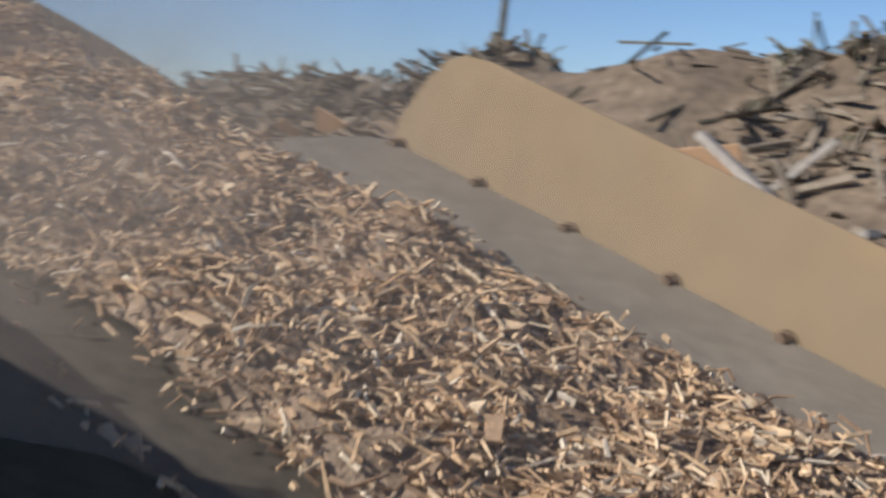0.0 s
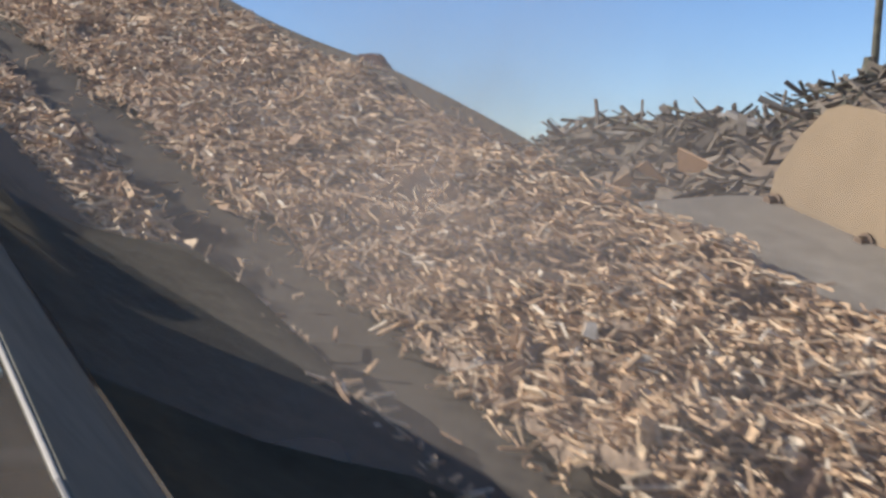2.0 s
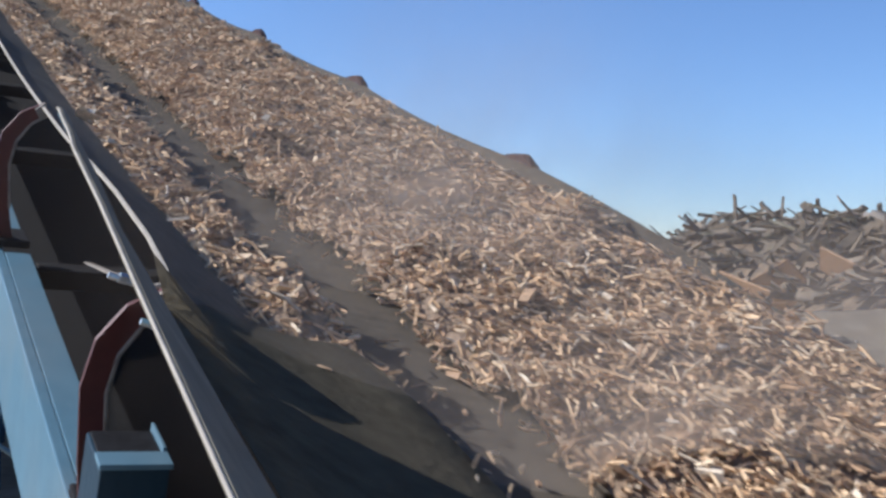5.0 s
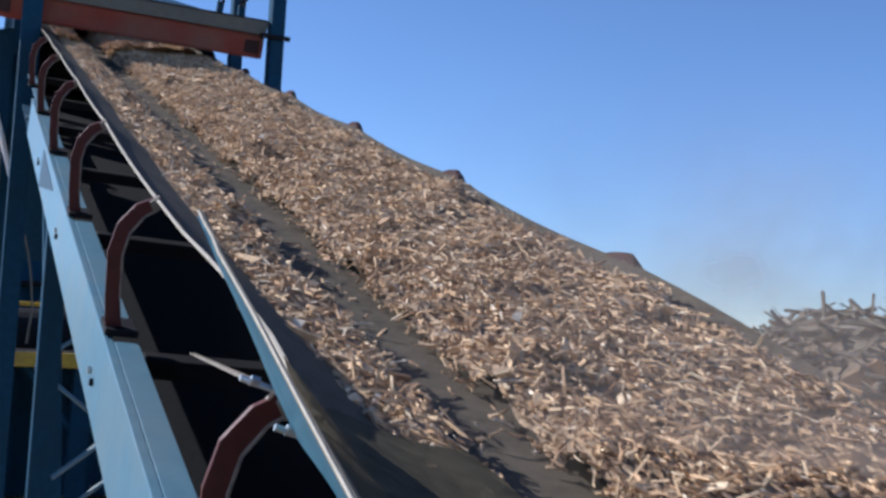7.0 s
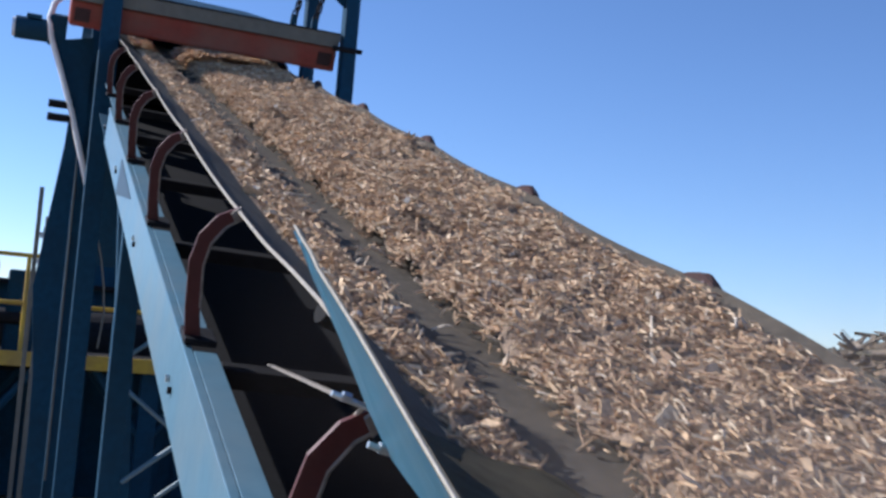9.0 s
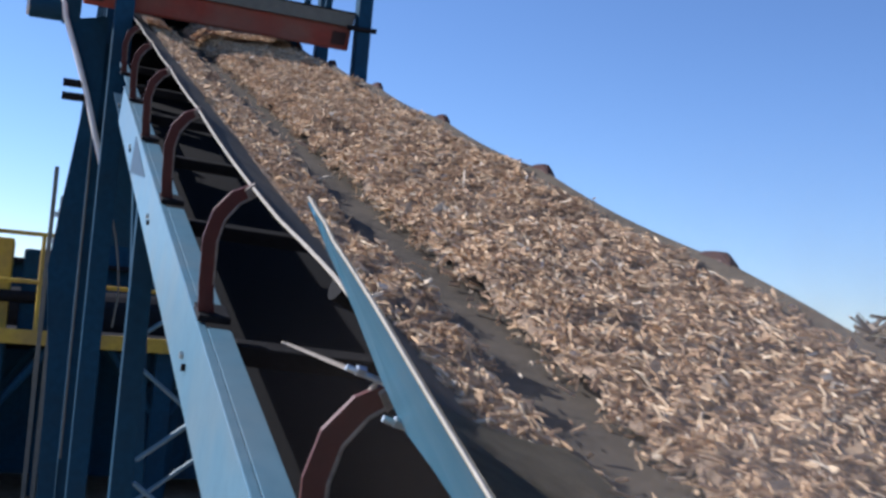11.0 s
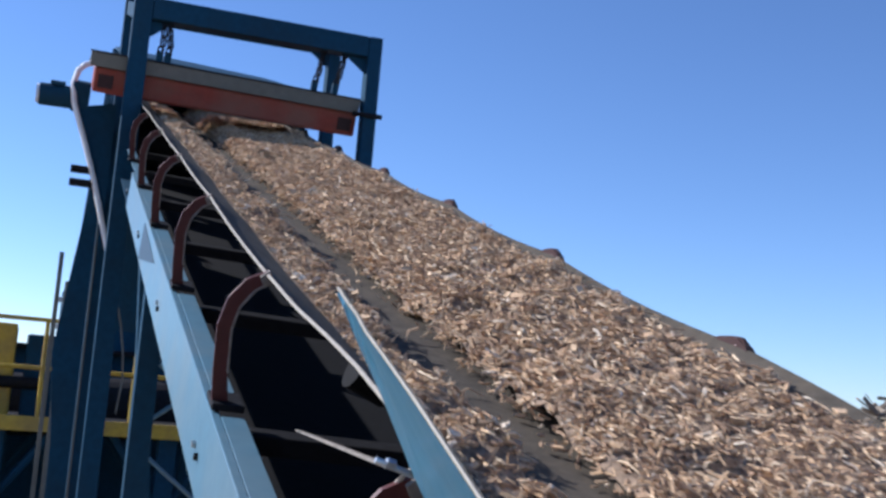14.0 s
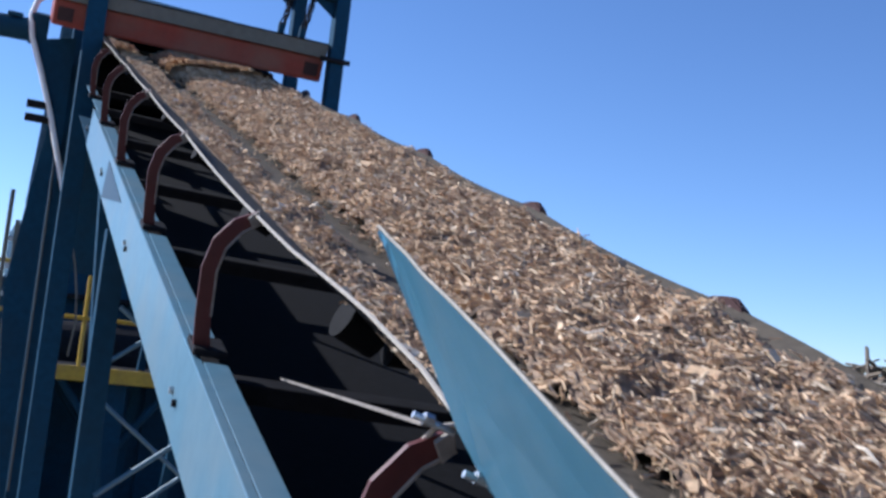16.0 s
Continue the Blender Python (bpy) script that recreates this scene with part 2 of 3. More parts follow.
def belt():
    ob = thing("conveyor_belt", BELT, "troughed black rubber conveyor belt dusted with wood", "conveyor belt")
    xs = [WIDE * i / 26 for i in range(27)]
    ys = [TAIL + 0.12 * j for j in range(int((HEAD - TAIL) / 0.12) + 1)]
    bm = B()
    top = [[bm.verts.new((x, y, trough(x, y))) for x in xs] for y in ys]
    low = [[bm.verts.new((x, y, trough(x, y) - 0.005)) for x in xs] for y in ys]
    for j in range(len(ys) - 1):
        for i in range(len(xs) - 1):
            bm.faces.new((top[j][i], top[j][i + 1], top[j + 1][i + 1], top[j + 1][i]))
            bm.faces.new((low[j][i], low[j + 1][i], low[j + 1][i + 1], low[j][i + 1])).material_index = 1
    # underside faces take the blackened copy of the belt's rubber
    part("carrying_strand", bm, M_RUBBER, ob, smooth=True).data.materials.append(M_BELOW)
    # edge strips paler than the belt; the near one's sunlit line is coloured in
    for x, s in ((0.0, -1), (WIDE, 1)):
        bm = B()
        a = [bm.verts.new((x + s * 0.001, y, trough(x, y) + 0.001)) for y in ys]
        b = [bm.verts.new((x + s * 0.001, y, trough(x, y) - 0.003)) for y in ys]
        c = [bm.verts.new((x - s * 0.003, y, trough(x, y) + 0.002)) for y in ys]
        for j in range(len(ys) - 1):
            bm.faces.new((a[j], b[j], b[j + 1], a[j + 1]))
            bm.faces.new((a[j], a[j + 1], c[j + 1], c[j]))
        part("belt_edge", bm, M_BARE if s < 0 else M_EDGE, ob, "pale worn rubber edge with a sunlit line in its colour")
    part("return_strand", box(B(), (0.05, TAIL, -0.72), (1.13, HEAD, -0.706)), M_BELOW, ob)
    for y, z in ((HEAD, -0.47), (TAIL, -0.47)):
        part("pulley", rod(B(), (0.0, y, z), (1.18, y, z), 0.225, n=32), M_DARK, ob, "dark steel end pulley", smooth=False)


def idler(open_side=True):
    """One trough idler set: two red wing brackets, a cross bar and three rollers."""
    ob = thing("idler_set", BELT, "red-painted troughing idler set under the belt", "idler", "idlers under the belt")
    outer = [(0.006, 0.004), (-0.040, -0.022), (-0.072, -0.068), (-0.083, -0.13), (-0.074, -0.23), (-0.062, -0.312)]
    inner = [(-0.026, -0.312), (-0.042, -0.23), (-0.051, -0.135), (-0.043, -0.085), (-0.018, -0.045), (0.016, -0.020)]
    for side in (0, 1):
        def flip(p):
            return (p[0], p[1]) if side == 0 else (WIDE - p[0], p[1])
        top = 0.02 if open_side or side == 0 else -0.075
        bm = prism(B(), [flip((p[0], min(p[1], top - 0.1 * abs(p[0] + 0.03)))) for p in outer + inner], "y", -0.004, 0.004)
        wing = part("wing_bracket", bm, M_RED, ob)
        bm = B()
        for a, b in zip(inner[1:], inner[2:]):
            (xa, za), (xb, zb) = flip(a), flip(b)
            rod(bm, (xa, -0.006, za), (xb, -0.006, zb), 0.0028, n=6)
        part("worn_edge", bm, M_EDGE, wing, "pale dusty worn flange edge")
        if side == 0:
            bm = prism(B(), [(-0.014, -0.012), (0.004, 0.006), (0.012, -0.020), (0.0, -0.034)], "y", -0.014, -0.005)
            part("roller_clip", bm, M_EDGE, ob, "pale dusty roller clip")
        elif open_side:
            bm = prism(B(), [(-0.13, -0.040), (-0.085, -0.018), (-0.045, 0.006), (-0.015, 0.022), (0.0, 0.025), (0.03, 0.019), (0.08, 0.006), (0.13, -0.012), (0.04, -0.05)], "x", WIDE - 0.006, WIDE + 0.018)
            bmesh.ops.bevel(bm, geom=list(bm.edges), offset=0.006, segments=2, affect="EDGES")
            part("roller_end", bm, M_MAROON, ob, "dark red fin-shaped roller guard above the belt edge")
        x0, x1 = flip((-0.066, 0))[0], flip((0.006, 0))[0]
        part("foot", box(B(), (min(x0, x1), -0.03, -0.3105), (max(x0, x1), 0.07, -0.294), 0.004), M_DARK, ob, "dark bolted foot")
    # bar and rollers coloured near black, standing in for under-belt shade
    part("cross_bar", box(B(), (0.03, -0.03, -0.40), (1.15, 0.03, -0.355), 0.004), M_DARK, ob)
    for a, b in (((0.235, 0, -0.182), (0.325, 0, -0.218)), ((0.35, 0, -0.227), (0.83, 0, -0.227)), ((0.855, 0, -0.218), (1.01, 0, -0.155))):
        part("roller", rod(B(), a, b, 0.05, n=18), M_BELOW, ob, "steel roller blackened for the shade under the belt")
    return ob


def stringer(near):
    """One of the two long channels that carry the idlers."""
    ob = thing("conveyor_stringer", BELT, "light blue painted steel channel beam of the conveyor", "beam", "beams of the conveyor")
    f = (lambda x: x) if near else (lambda x: WIDE - x)
    def b2(lo, hi, bev=0.0):
        a, b = f(lo[0]), f(hi[0])
        return box(B(), (min(a, b), lo[1], lo[2]), (max(a, b), hi[1], hi[2]), bev)
    y0, y1 = -5.9, 7.9
    part("web", b2((-0.064, y0, -0.512), (-0.056, 5.43, -0.323)), M_PALE, ob)
    part("top_flange", b2((-0.067, y0, -0.3225), (-0.047, 5.43, -0.313), 0.003), M_PALE, ob)
    part("bottom_flange", b2((-0.0555, y0, -0.512), (0.02, y1, -0.504)), M_BLUE, ob)
    y = -4.8
    while y < 6.7:
        part("packing_plate", b2((-0.0465, y + 0.10, -0.319), (0.004, y + PITCH - 0.06, -0.311), 0.001), M_PALE, ob)
        y += PITCH
    for k in range(-3, 4):
        for dy, dz in ((0.0, -0.433), (-0.062, -0.440)):
            yb = 1.30 + 1.42 * k + dy
            part("bolt", rod(B(), (f(-0.0645), yb, dz), (f(-0.073), yb, dz), 0.009, n=6), M_STEEL if dy == 0 else M_DARK, ob)
    f4 = f(-0.067)
    # thin dark triangle lying on the web's outer face
    part("dark_triangle", prism(B(), [(3.10, -0.372), (3.875, -0.345), (3.895, -0.508)], "x", min(f4, f(-0.0645)), max(f4, f(-0.0645))), M_NAVY, ob, "dark flat triangle on the beam's web")
    return ob


def near_skirt():
    """The loose blue side sheet, flared outwards, with its rubber flap inside."""
    ob = thing("side_skirt", BELT, "light blue steel side sheet flared outwards, clamped above the belt edge", "skirt plate", "side skirts of the belt")
    # along the belt: the rim (x, z) and the foot of the sheet (x, z)
    stations = [(-0.073, -0.160, 0.219, -0.158, 0.213), (-0.09, -0.160, 0.218, -0.152, 0.202), (-0.11, -0.161, 0.217, -0.136, 0.173), (-0.14, -0.162, 0.216, -0.102, 0.120), (-0.18, -0.163, 0.215, -0.070, 0.062), (-0.24, -0.167, 0.212, -0.054, 0.032), (-0.32, -0.169, 0.210, -0.047, 0.028), (-0.42, -0.170, 0.205, -0.042, 0.022), (-0.60, -0.173, 0.194, -0.04, 0.02), (-0.955, -0.181, 0.178, -0.04, 0.02), (-1.02, -0.165, 0.145, -0.04, 0.02), (-1.4, -0.15, 0.125, -0.04, 0.02), (-3.4, -0.15, 0.12, -0.04, 0.02)]
    away = [-q[0] for q in stations]
    bm = B()
    rows = []
    for y, xt, zt, xb, zb in stations:
        q = [(xt, zt), (xt * 0.5 + xb * 0.5 + 0.004, zt * 0.5 + zb * 0.5), (xb, zb)]
        rows.append([bm.verts.new((x, y, z)) for x, z in q] + [bm.verts.new((x + 0.005, y, z + 0.001)) for x, z in q])
    for a, b in zip(rows, rows[1:]):
        for i, j in ((0, 1), (1, 2), (2, 5), (5, 4), (4, 3), (3, 0)):
            bm.faces.new((a[i], a[j], b[j], b[i])).material_index = 1 if i > 2 else 0
    bm.faces.new([rows[-1][i] for i in (0, 1, 2, 5, 4, 3)])
    part("sheet", bm, M_PLATE, ob, smooth=False).data.materials.append(M_INSIDE)
    pts = [(xt + 0.002, y, zt + 0.0005) for y, xt, zt, _, _ in stations]
    part("top_rim", tube(B(), pts, 0.0014), M_BARE, ob, "pale worn bare edge")
    bm = B()
    rows = []
    for y in [-0.012, -0.03, -0.06, -0.10, -0.15, -0.20, -0.27] + [-0.35 - 0.11 * i for i in range(29)]:
        k = min(1.0, max(0.0, (-0.02 - y) / 0.22))
        xb, zb = float(np.interp(-y, away, [q[3] for q in stations])), float(np.interp(-y, away, [q[4] for q in stations]))
        xo, zo = 0.012 * (1 - k) + (xb + 0.006) * k, 0.006 * (1 - k) + (zb + 0.006) * k
        xi = float(np.interp(-y, [0.0, 0.05, 0.15, 0.5], [0.22, 0.28, 0.315, 0.34]))
        q = [(xo, zo)]
        for f in (0.12, 0.3, 0.5, 0.7, 0.86, 1.0):
            x = f * xi
            q.append((x, float(np.interp(x, [0.0, 0.12, 0.2, 0.27, 0.34], [0.008, -0.036, -0.052, -0.062, -0.118]))))
        rows.append([bm.verts.new((x, y + 0.01 * noise.noise(Vector((x * 14, y * 3, 2))), z + 0.006 * noise.noise(Vector((x * 9, y * 5, 1))))) for x, z in q])
    for a, b in zip(rows, rows[1:]):
        for i in range(6):
            bm.faces.new((a[i], a[i + 1], b[i + 1], b[i]))
    bmesh.ops.solidify(bm, geom=list(bm.faces), thickness=0.01)
    part("rubber_flap", bm, M_FLAP, ob, "dark dusty rubber sealing flap", smooth=True)
    for x, y, z in ((-0.066, -0.119, 0.046), (-0.052, -0.235, 0.036)):
        part("clamp_bolt", rod(B(), (x - 0.026, y, z + 0.006), (x + 0.02, y - 0.004, z - 0.006), 0.0038, n=8), M_STEEL, ob)
        part("clamp_nut", rod(B(), (x - 0.014, y, z + 0.004), (x - 0.004, y, z + 0.002), 0.0062, n=6), M_STEEL, ob)
    part("hook", tube(B(), [(-0.022, 0.004, -0.016), (-0.016, -0.006, 0.004), (0.004, -0.012, 0.012), (0.014, -0.016, 0.006)], 0.0035), M_BARE, ob, "pale bent wire hook at the belt edge")
    part("tie_rod", box(B(), (-0.007, 0.0, -0.002), (0.007, 1.20, 0.002), 0.001, look((-0.033, -0.02, 0.010), (0.121, 1.13, -0.32)) @ pose(0, 0, 0, -90)), M_EDGE, ob, "pale thin flat tie bar")


def far_skirt():
    ob = thing("side_skirt", BELT @ pose(0.004, -0.010, 0.005, 1.15), "dusty tan steel side plate bolted over a rubber seal", "skirt plate", "side skirts of the belt")
    pts = [(0.068, -0.02), (0.074, 0.06), (0.042, 0.140), (0.005, 0.197), (-0.03, 0.216), (-0.095, 0.223), (-0.52, 0.206), (-0.87, 0.193), (-4.2, 0.19), (-4.2, -0.02)]
    part("plate", prism(B(), pts, "x", 1.39, 1.398), M_TAN, ob)
    bm = B()
    rows = []
    for y, k in [(0.15, 0.0), (0.13, 0.3), (0.11, 0.72), (0.08, 1.0)] + [(0.0 - 0.3 * i, 1.0) for i in range(15)]:
        q = [(1.115 + 0.268 * k * f + 0.03 * (1 - k), -0.032 + 0.044 * k * f ** 1.3) for f in (0.0, 0.35, 0.7, 1.0)]
        rows.append([bm.verts.new((x, y, z + 0.004 * noise.noise(Vector((x * 6, y * 4, 9))))) for x, z in q])
    for a, b in zip(rows, rows[1:]):
        for i in range(3):
            bm.faces.new((a[i], a[i + 1], b[i + 1], b[i]))
    bmesh.ops.solidify(bm, geom=list(bm.faces), thickness=0.01)
    part("rubber_seal", bm, M_SEAL, ob, "grey dusty rubber seal strip")
    for k in range(18):
        y = 0.052 - 0.21 * k
        bm = rod(B(), (1.362, y, 0.010), (1.39, y, 0.010), 0.010, n=6)
        rod(bm, (1.383, y, 0.010), (1.389, y, 0.010), 0.015, n=14)
        part("bolt", bm, M_BOLT, ob, "rusty brown hexagon bolt")


ground()
belt()
first, covered = idler(), idler(False)
first.matrix_basis = BELT @ pose(0, PITCH, 0)
covered.matrix_basis = BELT @ pose(0, -4.8, 0)
for k in range(-3, 1):
    copy_thing(covered, BELT @ pose(0, PITCH * k, 0))
for k in range(2, 7):
    copy_thing(first, BELT @ pose(0, PITCH * k, 0))
stringer(True)
stringer(False)
near_skirt()
far_skirt()


# ---- the load of chips ----
SPEED, SLICE = 0.692, 1.2


def bed(x):
    """The height of the chips' surface across the belt."""
    xs = (0.13, 0.16, 0.205, 0.27, 0.31, 0.333, 0.35, 0.50, 0.54, 0.61, 0.78, 0.95, 1.05, 1.10, 1.15)
    zs = (-0.10, -0.11, -0.10, -0.098, -0.12, -0.150, -0.163, -0.162, -0.115, -0.092, -0.074, -0.056, -0.041, -0.034, -0.028)
    return float(np.interp(x, xs, zs))


def lump(x, y, seed):
    """Unevenness that repeats from slice to slice at their ends."""
    a = 2 * math.pi * y / SLICE
    q = Vector((x * 4, 1.3 * math.cos(a), 1.3 * math.sin(a) + 0))
    fade = math.sin(math.pi * (y / SLICE)) ** 0.5 if 0 < y < SLICE else 0
    return 0.028 * noise.noise(q) + fade * (0.034 * noise.noise(Vector((x * 6, y * 8, seed * 3.7))) + 0.020 * noise.noise(Vector((x * 12, y * 22, seed * 5.1))))


def chip_mesh(seed, count=5400):
    """Splinters, flakes and bent shreds strewn over the bed."""
    rng = np.random.default_rng(seed)
    corner = np.array([(-1, -1, -1), (1, -1, -1), (1, 1, -1), (-1, 1, -1), (-1, -1, 1), (1, -1, 1), (1, 1, 1), (-1, 1, 1)], float) * 0.5
    quad = np.array([(0, 3, 2, 1), (4, 5, 6, 7), (0, 1, 5, 4), (1, 2, 6, 5), (2, 3, 7, 6), (3, 0, 4, 7)])
    ring = np.array([(-1, -1), (1, -1), (1, 1), (-1, 1)], float) * 0.5
    bent = [(0, 3, 2, 1), (8, 9, 10, 11)] + [(4 * k + a, 4 * k + (a + 1) % 4, 4 * k + 4 + (a + 1) % 4, 4 * k + 4 + a) for k in (0, 1) for a in range(4)]
    verts, faces, base = [], [], 0
    for i in range(count):
        x, y = 0.145 + 0.97 * rng.random(), SLICE * rng.random()
        # groove stripped of chips: dark bare belt stands in for its shade
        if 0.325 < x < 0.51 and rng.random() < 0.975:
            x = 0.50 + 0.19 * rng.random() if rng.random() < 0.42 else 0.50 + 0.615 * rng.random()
        kind = rng.random()
        if kind < 0.50:
            ln, wd, th = 0.009 + 0.024 * rng.random() ** 1.6, 0.0026 + 0.006 * rng.random() ** 1.5, 0.002 + 0.0035 * rng.random()
        elif kind < 0.94:
            ln, wd, th = 0.024 + 0.046 * rng.random() ** 2.4, 0.002 + 0.0042 * rng.random() ** 1.7, 0.002 + 0.0025 * rng.random()
        elif kind < 0.997:
            ln, wd, th = 0.018 + 0.022 * rng.random(), 0.010 + 0.012 * rng.random(), 0.002 + 0.003 * rng.random()
        else:
            ln, wd, th = 0.038 + 0.022 * rng.random(), 0.018 + 0.016 * rng.random(), 0.004
        if 0.50 <= kind < 0.80:
            v = np.concatenate([np.c_[np.full(4, u), ring * (wd * w, th)] for u, w in ((-ln / 2, 0.35 + 0.6 * rng.random()), ((rng.random() - 0.5) * 0.3 * ln, 1.0), (ln / 2, 0.15 + 0.5 * rng.random()))])
            bow = ln * (0.04 + 0.16 * rng.random())
            v[4:8, 2] += bow
            v[4:8, 1] += bow * rng.normal() * 0.8
            f = np.array(bent)
        else:
            v = corner * (ln, wd, th)
            v[[1, 5], 1] *= 0.2 + 0.8 * rng.random()
            v[[2, 6], 1] *= 0.2 + 0.8 * rng.random()
            v[[1, 2, 5, 6], 0] += ln * 0.25 * (np.array([1, -1, 1, -1]) * (rng.random() - 0.5))
            v[[0, 1, 2, 3], 2] += (0.004 * (rng.random() - 0.5), 0, 0, 0.003 * (rng.random() - 0.5))
            f = quad
        tilt = 0.5 if rng.random() < 0.82 or x > 0.95 else 1.15
        m = Euler((rng.normal() * 0.6, rng.normal() * tilt * 0.6, rng.random() * 6.283)).to_matrix()
        v = v @ np.array(m).T
        z = max(bed(x) + lump(x, y, seed), trough(x, 2.4) + 0.003) + 0.004 + 0.020 * rng.random() ** 2
        verts.append(v + (x, y, z))
        faces.extend((f + base).tolist())
        base += len(v)
    me = bpy.data.meshes.new("chips")
    me.from_pydata(np.concatenate(verts).tolist(), [], faces)
    me.materials.append(M_CHIP)
    return me


def fines_mesh(seed):
    nx, ny = 64, 60
    xs = [0.135 + 0.995 * i / nx for i in range(nx + 1)]
    verts, faces = [], []
    for j in range(ny + 1):
        y = SLICE * j / ny
        for x in xs:
            z = bed(x) + lump(x, y, seed)
            verts.append((x, y, max(z, trough(x, 2.4) + 0.002) if 0.15 < x < 1.12 else trough(x, 2.4) - 0.003))
    for j in range(ny):
        for i in range(nx):
            a = j * (nx + 1) + i
            # no fines in the groove either, which keeps its shaded band dark
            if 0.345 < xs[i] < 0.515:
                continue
            faces.append((a, a + 1, a + nx + 2, a + nx + 1))
    me = bpy.data.meshes.new("fines")
    me.from_pydata(verts, [], faces)
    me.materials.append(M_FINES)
    for f in me.polygons:
        f.use_smooth = True
    return me


KINDS = [(chip_mesh(s), fines_mesh(s)) for s in range(5)]
LOADS = []
for i in range(23):
    load = thing("wood_chip_load", BELT, "loose tan and brown shredded wood chips riding up the belt", "wood chips", "stretches of the chip load", "stuff")
    for nm, me in zip(("chips", "fines"), KINDS[(i * 2 + i // 5) % 5]):
        p = new(nm, me)
        p.parent = load
        tagged(p, kind="stuff")
    LOADS.append((load, 8.4 - SLICE * i))


def load_pose(s):
    """Where a stretch of the load is: sinking in the feed hopper, riding the belt, tipping off its head."""
    if s < TAIL:
        return BELT @ pose(0, TAIL, (TAIL - s) * 0.27)
    if s <= 8.4:
        return BELT @ pose(0, s, 0)
    u = min(s - 8.4, 1.5)
    return BELT @ pose(0, 8.4 + min(u, 1.2), -0.35 * u * u - 0.1 * u, -20 * u)


# ---- the magnet over the belt and its gantry ----
def upright(x0, x1, y, z0, z1, d=0.12):
    """An upright box section, plumb in the world; y, z in the world."""
    return box(B(), (x0, y - d / 2, z0), (x1, y + d / 2, z1), 0.006)


def gantry():
    ob = thing("magnet_gantry", Matrix(), "dark blue box-section steel gantry over the conveyor belt", "gantry")
    yf, yr = 6.70, 7.98
    for y, top in ((yf, 3.925), (yr, 4.29)):
        part("post", upright(-0.114, 0.008, y, GROUND, top), M_BLUE, ob)
        part("post", upright(1.527, 1.626, y, GROUND, top), M_BLUE, ob)
        part("cross_beam", box(B(), (0.012, y - 0.06, top - 0.15), (1.523, y + 0.06, top - 0.003), 0.006), M_BLUE, ob)
        for x, sx in ((0.010, 1), (1.525, -1)):
            part("gusset", prism(B(), [(x, top - 0.153), (x + sx * 0.15, top - 0.153), (x, top - 0.265)], "y", y - 0.006, y + 0.006), M_BLUE, ob)
    for x in (-0.055, 1.577):
        bm = B()
        channel(bm, (x, yf + 0.06, 3.84), (x, yr - 0.06, 4.21), 0.09, 0.10)
        part("side_beam", bm, M_BLUE, ob)
    part("pin", rod(B(), (1.45, yf - 0.07, 3.345), (1.66, yf - 0.07, 3.345), 0.018, n=12), M_DARK, ob)


def magnet():
    m = BELT @ pose(0.005, 7.0, -0.115, 0, -1.4)
    ob = thing("overband_magnet", m, "orange-red overband magnet with grey top frame hung on chains", "magnetic separator")
    part("body", box(B(), (-0.33, 0.0, 0.125), (1.495, 0.62, 0.297), 0.02), M_MAGRED, ob)
    bm = box(B(), (-0.365, -0.03, 0.298), (1.495, 0.05, 0.392), 0.004)
    box(bm, (-0.365, 0.58, 0.298), (1.495, 0.66, 0.33), 0.004)
    part("top_frame", bm, M_OLIVE, ob, "grey channel top frame")
    part("top_edge", box(B(), (-0.37, -0.036, 0.3925), (1.497, 0.052, 0.402), 0.002), M_DARK, ob, "dark top edge of the frame")
    for x in (-0.30, 1.36):
        part("bearing_plate", box(B(), (x, -0.008, 0.16), (x + 0.10, -0.001, 0.25), 0.004), M_MAROON, ob)
    for x in (0.050, 0.105, 1.128, 1.278):
        lug = part("lifting_lug", box(B(), (x, -0.02, 0.4025), (x + 0.045, 0.02, 0.475), 0.006), M_BLUE, ob)
        part("shackle", tube(B(), [(x + 0.006, -0.024, 0.46), (x + 0.006, -0.024, 0.50), (x + 0.039, -0.024, 0.50), (x + 0.039, -0.024, 0.46)], 0.006, 6), M_DARK, lug)
    part("motor", rod(B(), (-0.665, 0.42, 0.028), (-0.45, 0.42, 0.034), 0.078, n=20), M_BLUE, ob, "dark blue electric motor")
    bm = rod(B(), (-0.685, 0.42, 0.027), (-0.6655, 0.42, 0.028), 0.066, n=20)
    part("motor_cover", bm, M_WHITE, ob)
    part("terminal_box", box(B(), (-0.60, 0.36, 0.108), (-0.50, 0.46, 0.135), 0.006), M_BLUE, ob)
    part("gearbox", box(B(), (-0.45, 0.30, -0.05), (-0.33, 0.54, 0.16), 0.015), M_BLUE, ob)
    return ob


def chain(x, x2, z2):
    """A hanging chain from a lug on the magnet up to the gantry's beam."""
    a, b = BELT @ Vector((x, 7.0, 0.372 + 0.0244 * x)), Vector((x2, 6.70, z2))
    ob = tagged(place(new("lifting_chain"), Matrix()), "dark steel link chain holding the magnet", "chain", "chains of the magnet")
    n = 6
    for i in range(n):
        p, q = a.lerp(b, i / n), a.lerp(b, (i + 1) / n)
        d = (q - p).normalized()
        side = Vector((1, 0, 0)) if i % 2 else Vector((0, 1, 0))
        w = 0.016
        pts = [p - d * 0.008 + side * w, q + d * 0.008 + side * w, q + d * 0.016, q + d * 0.008 - side * w, p - d * 0.008 - side * w, p - d * 0.016, p - d * 0.008 + side * w]
        part("link", tube(B(), pts, 0.0065, 6), M_DARK, ob)


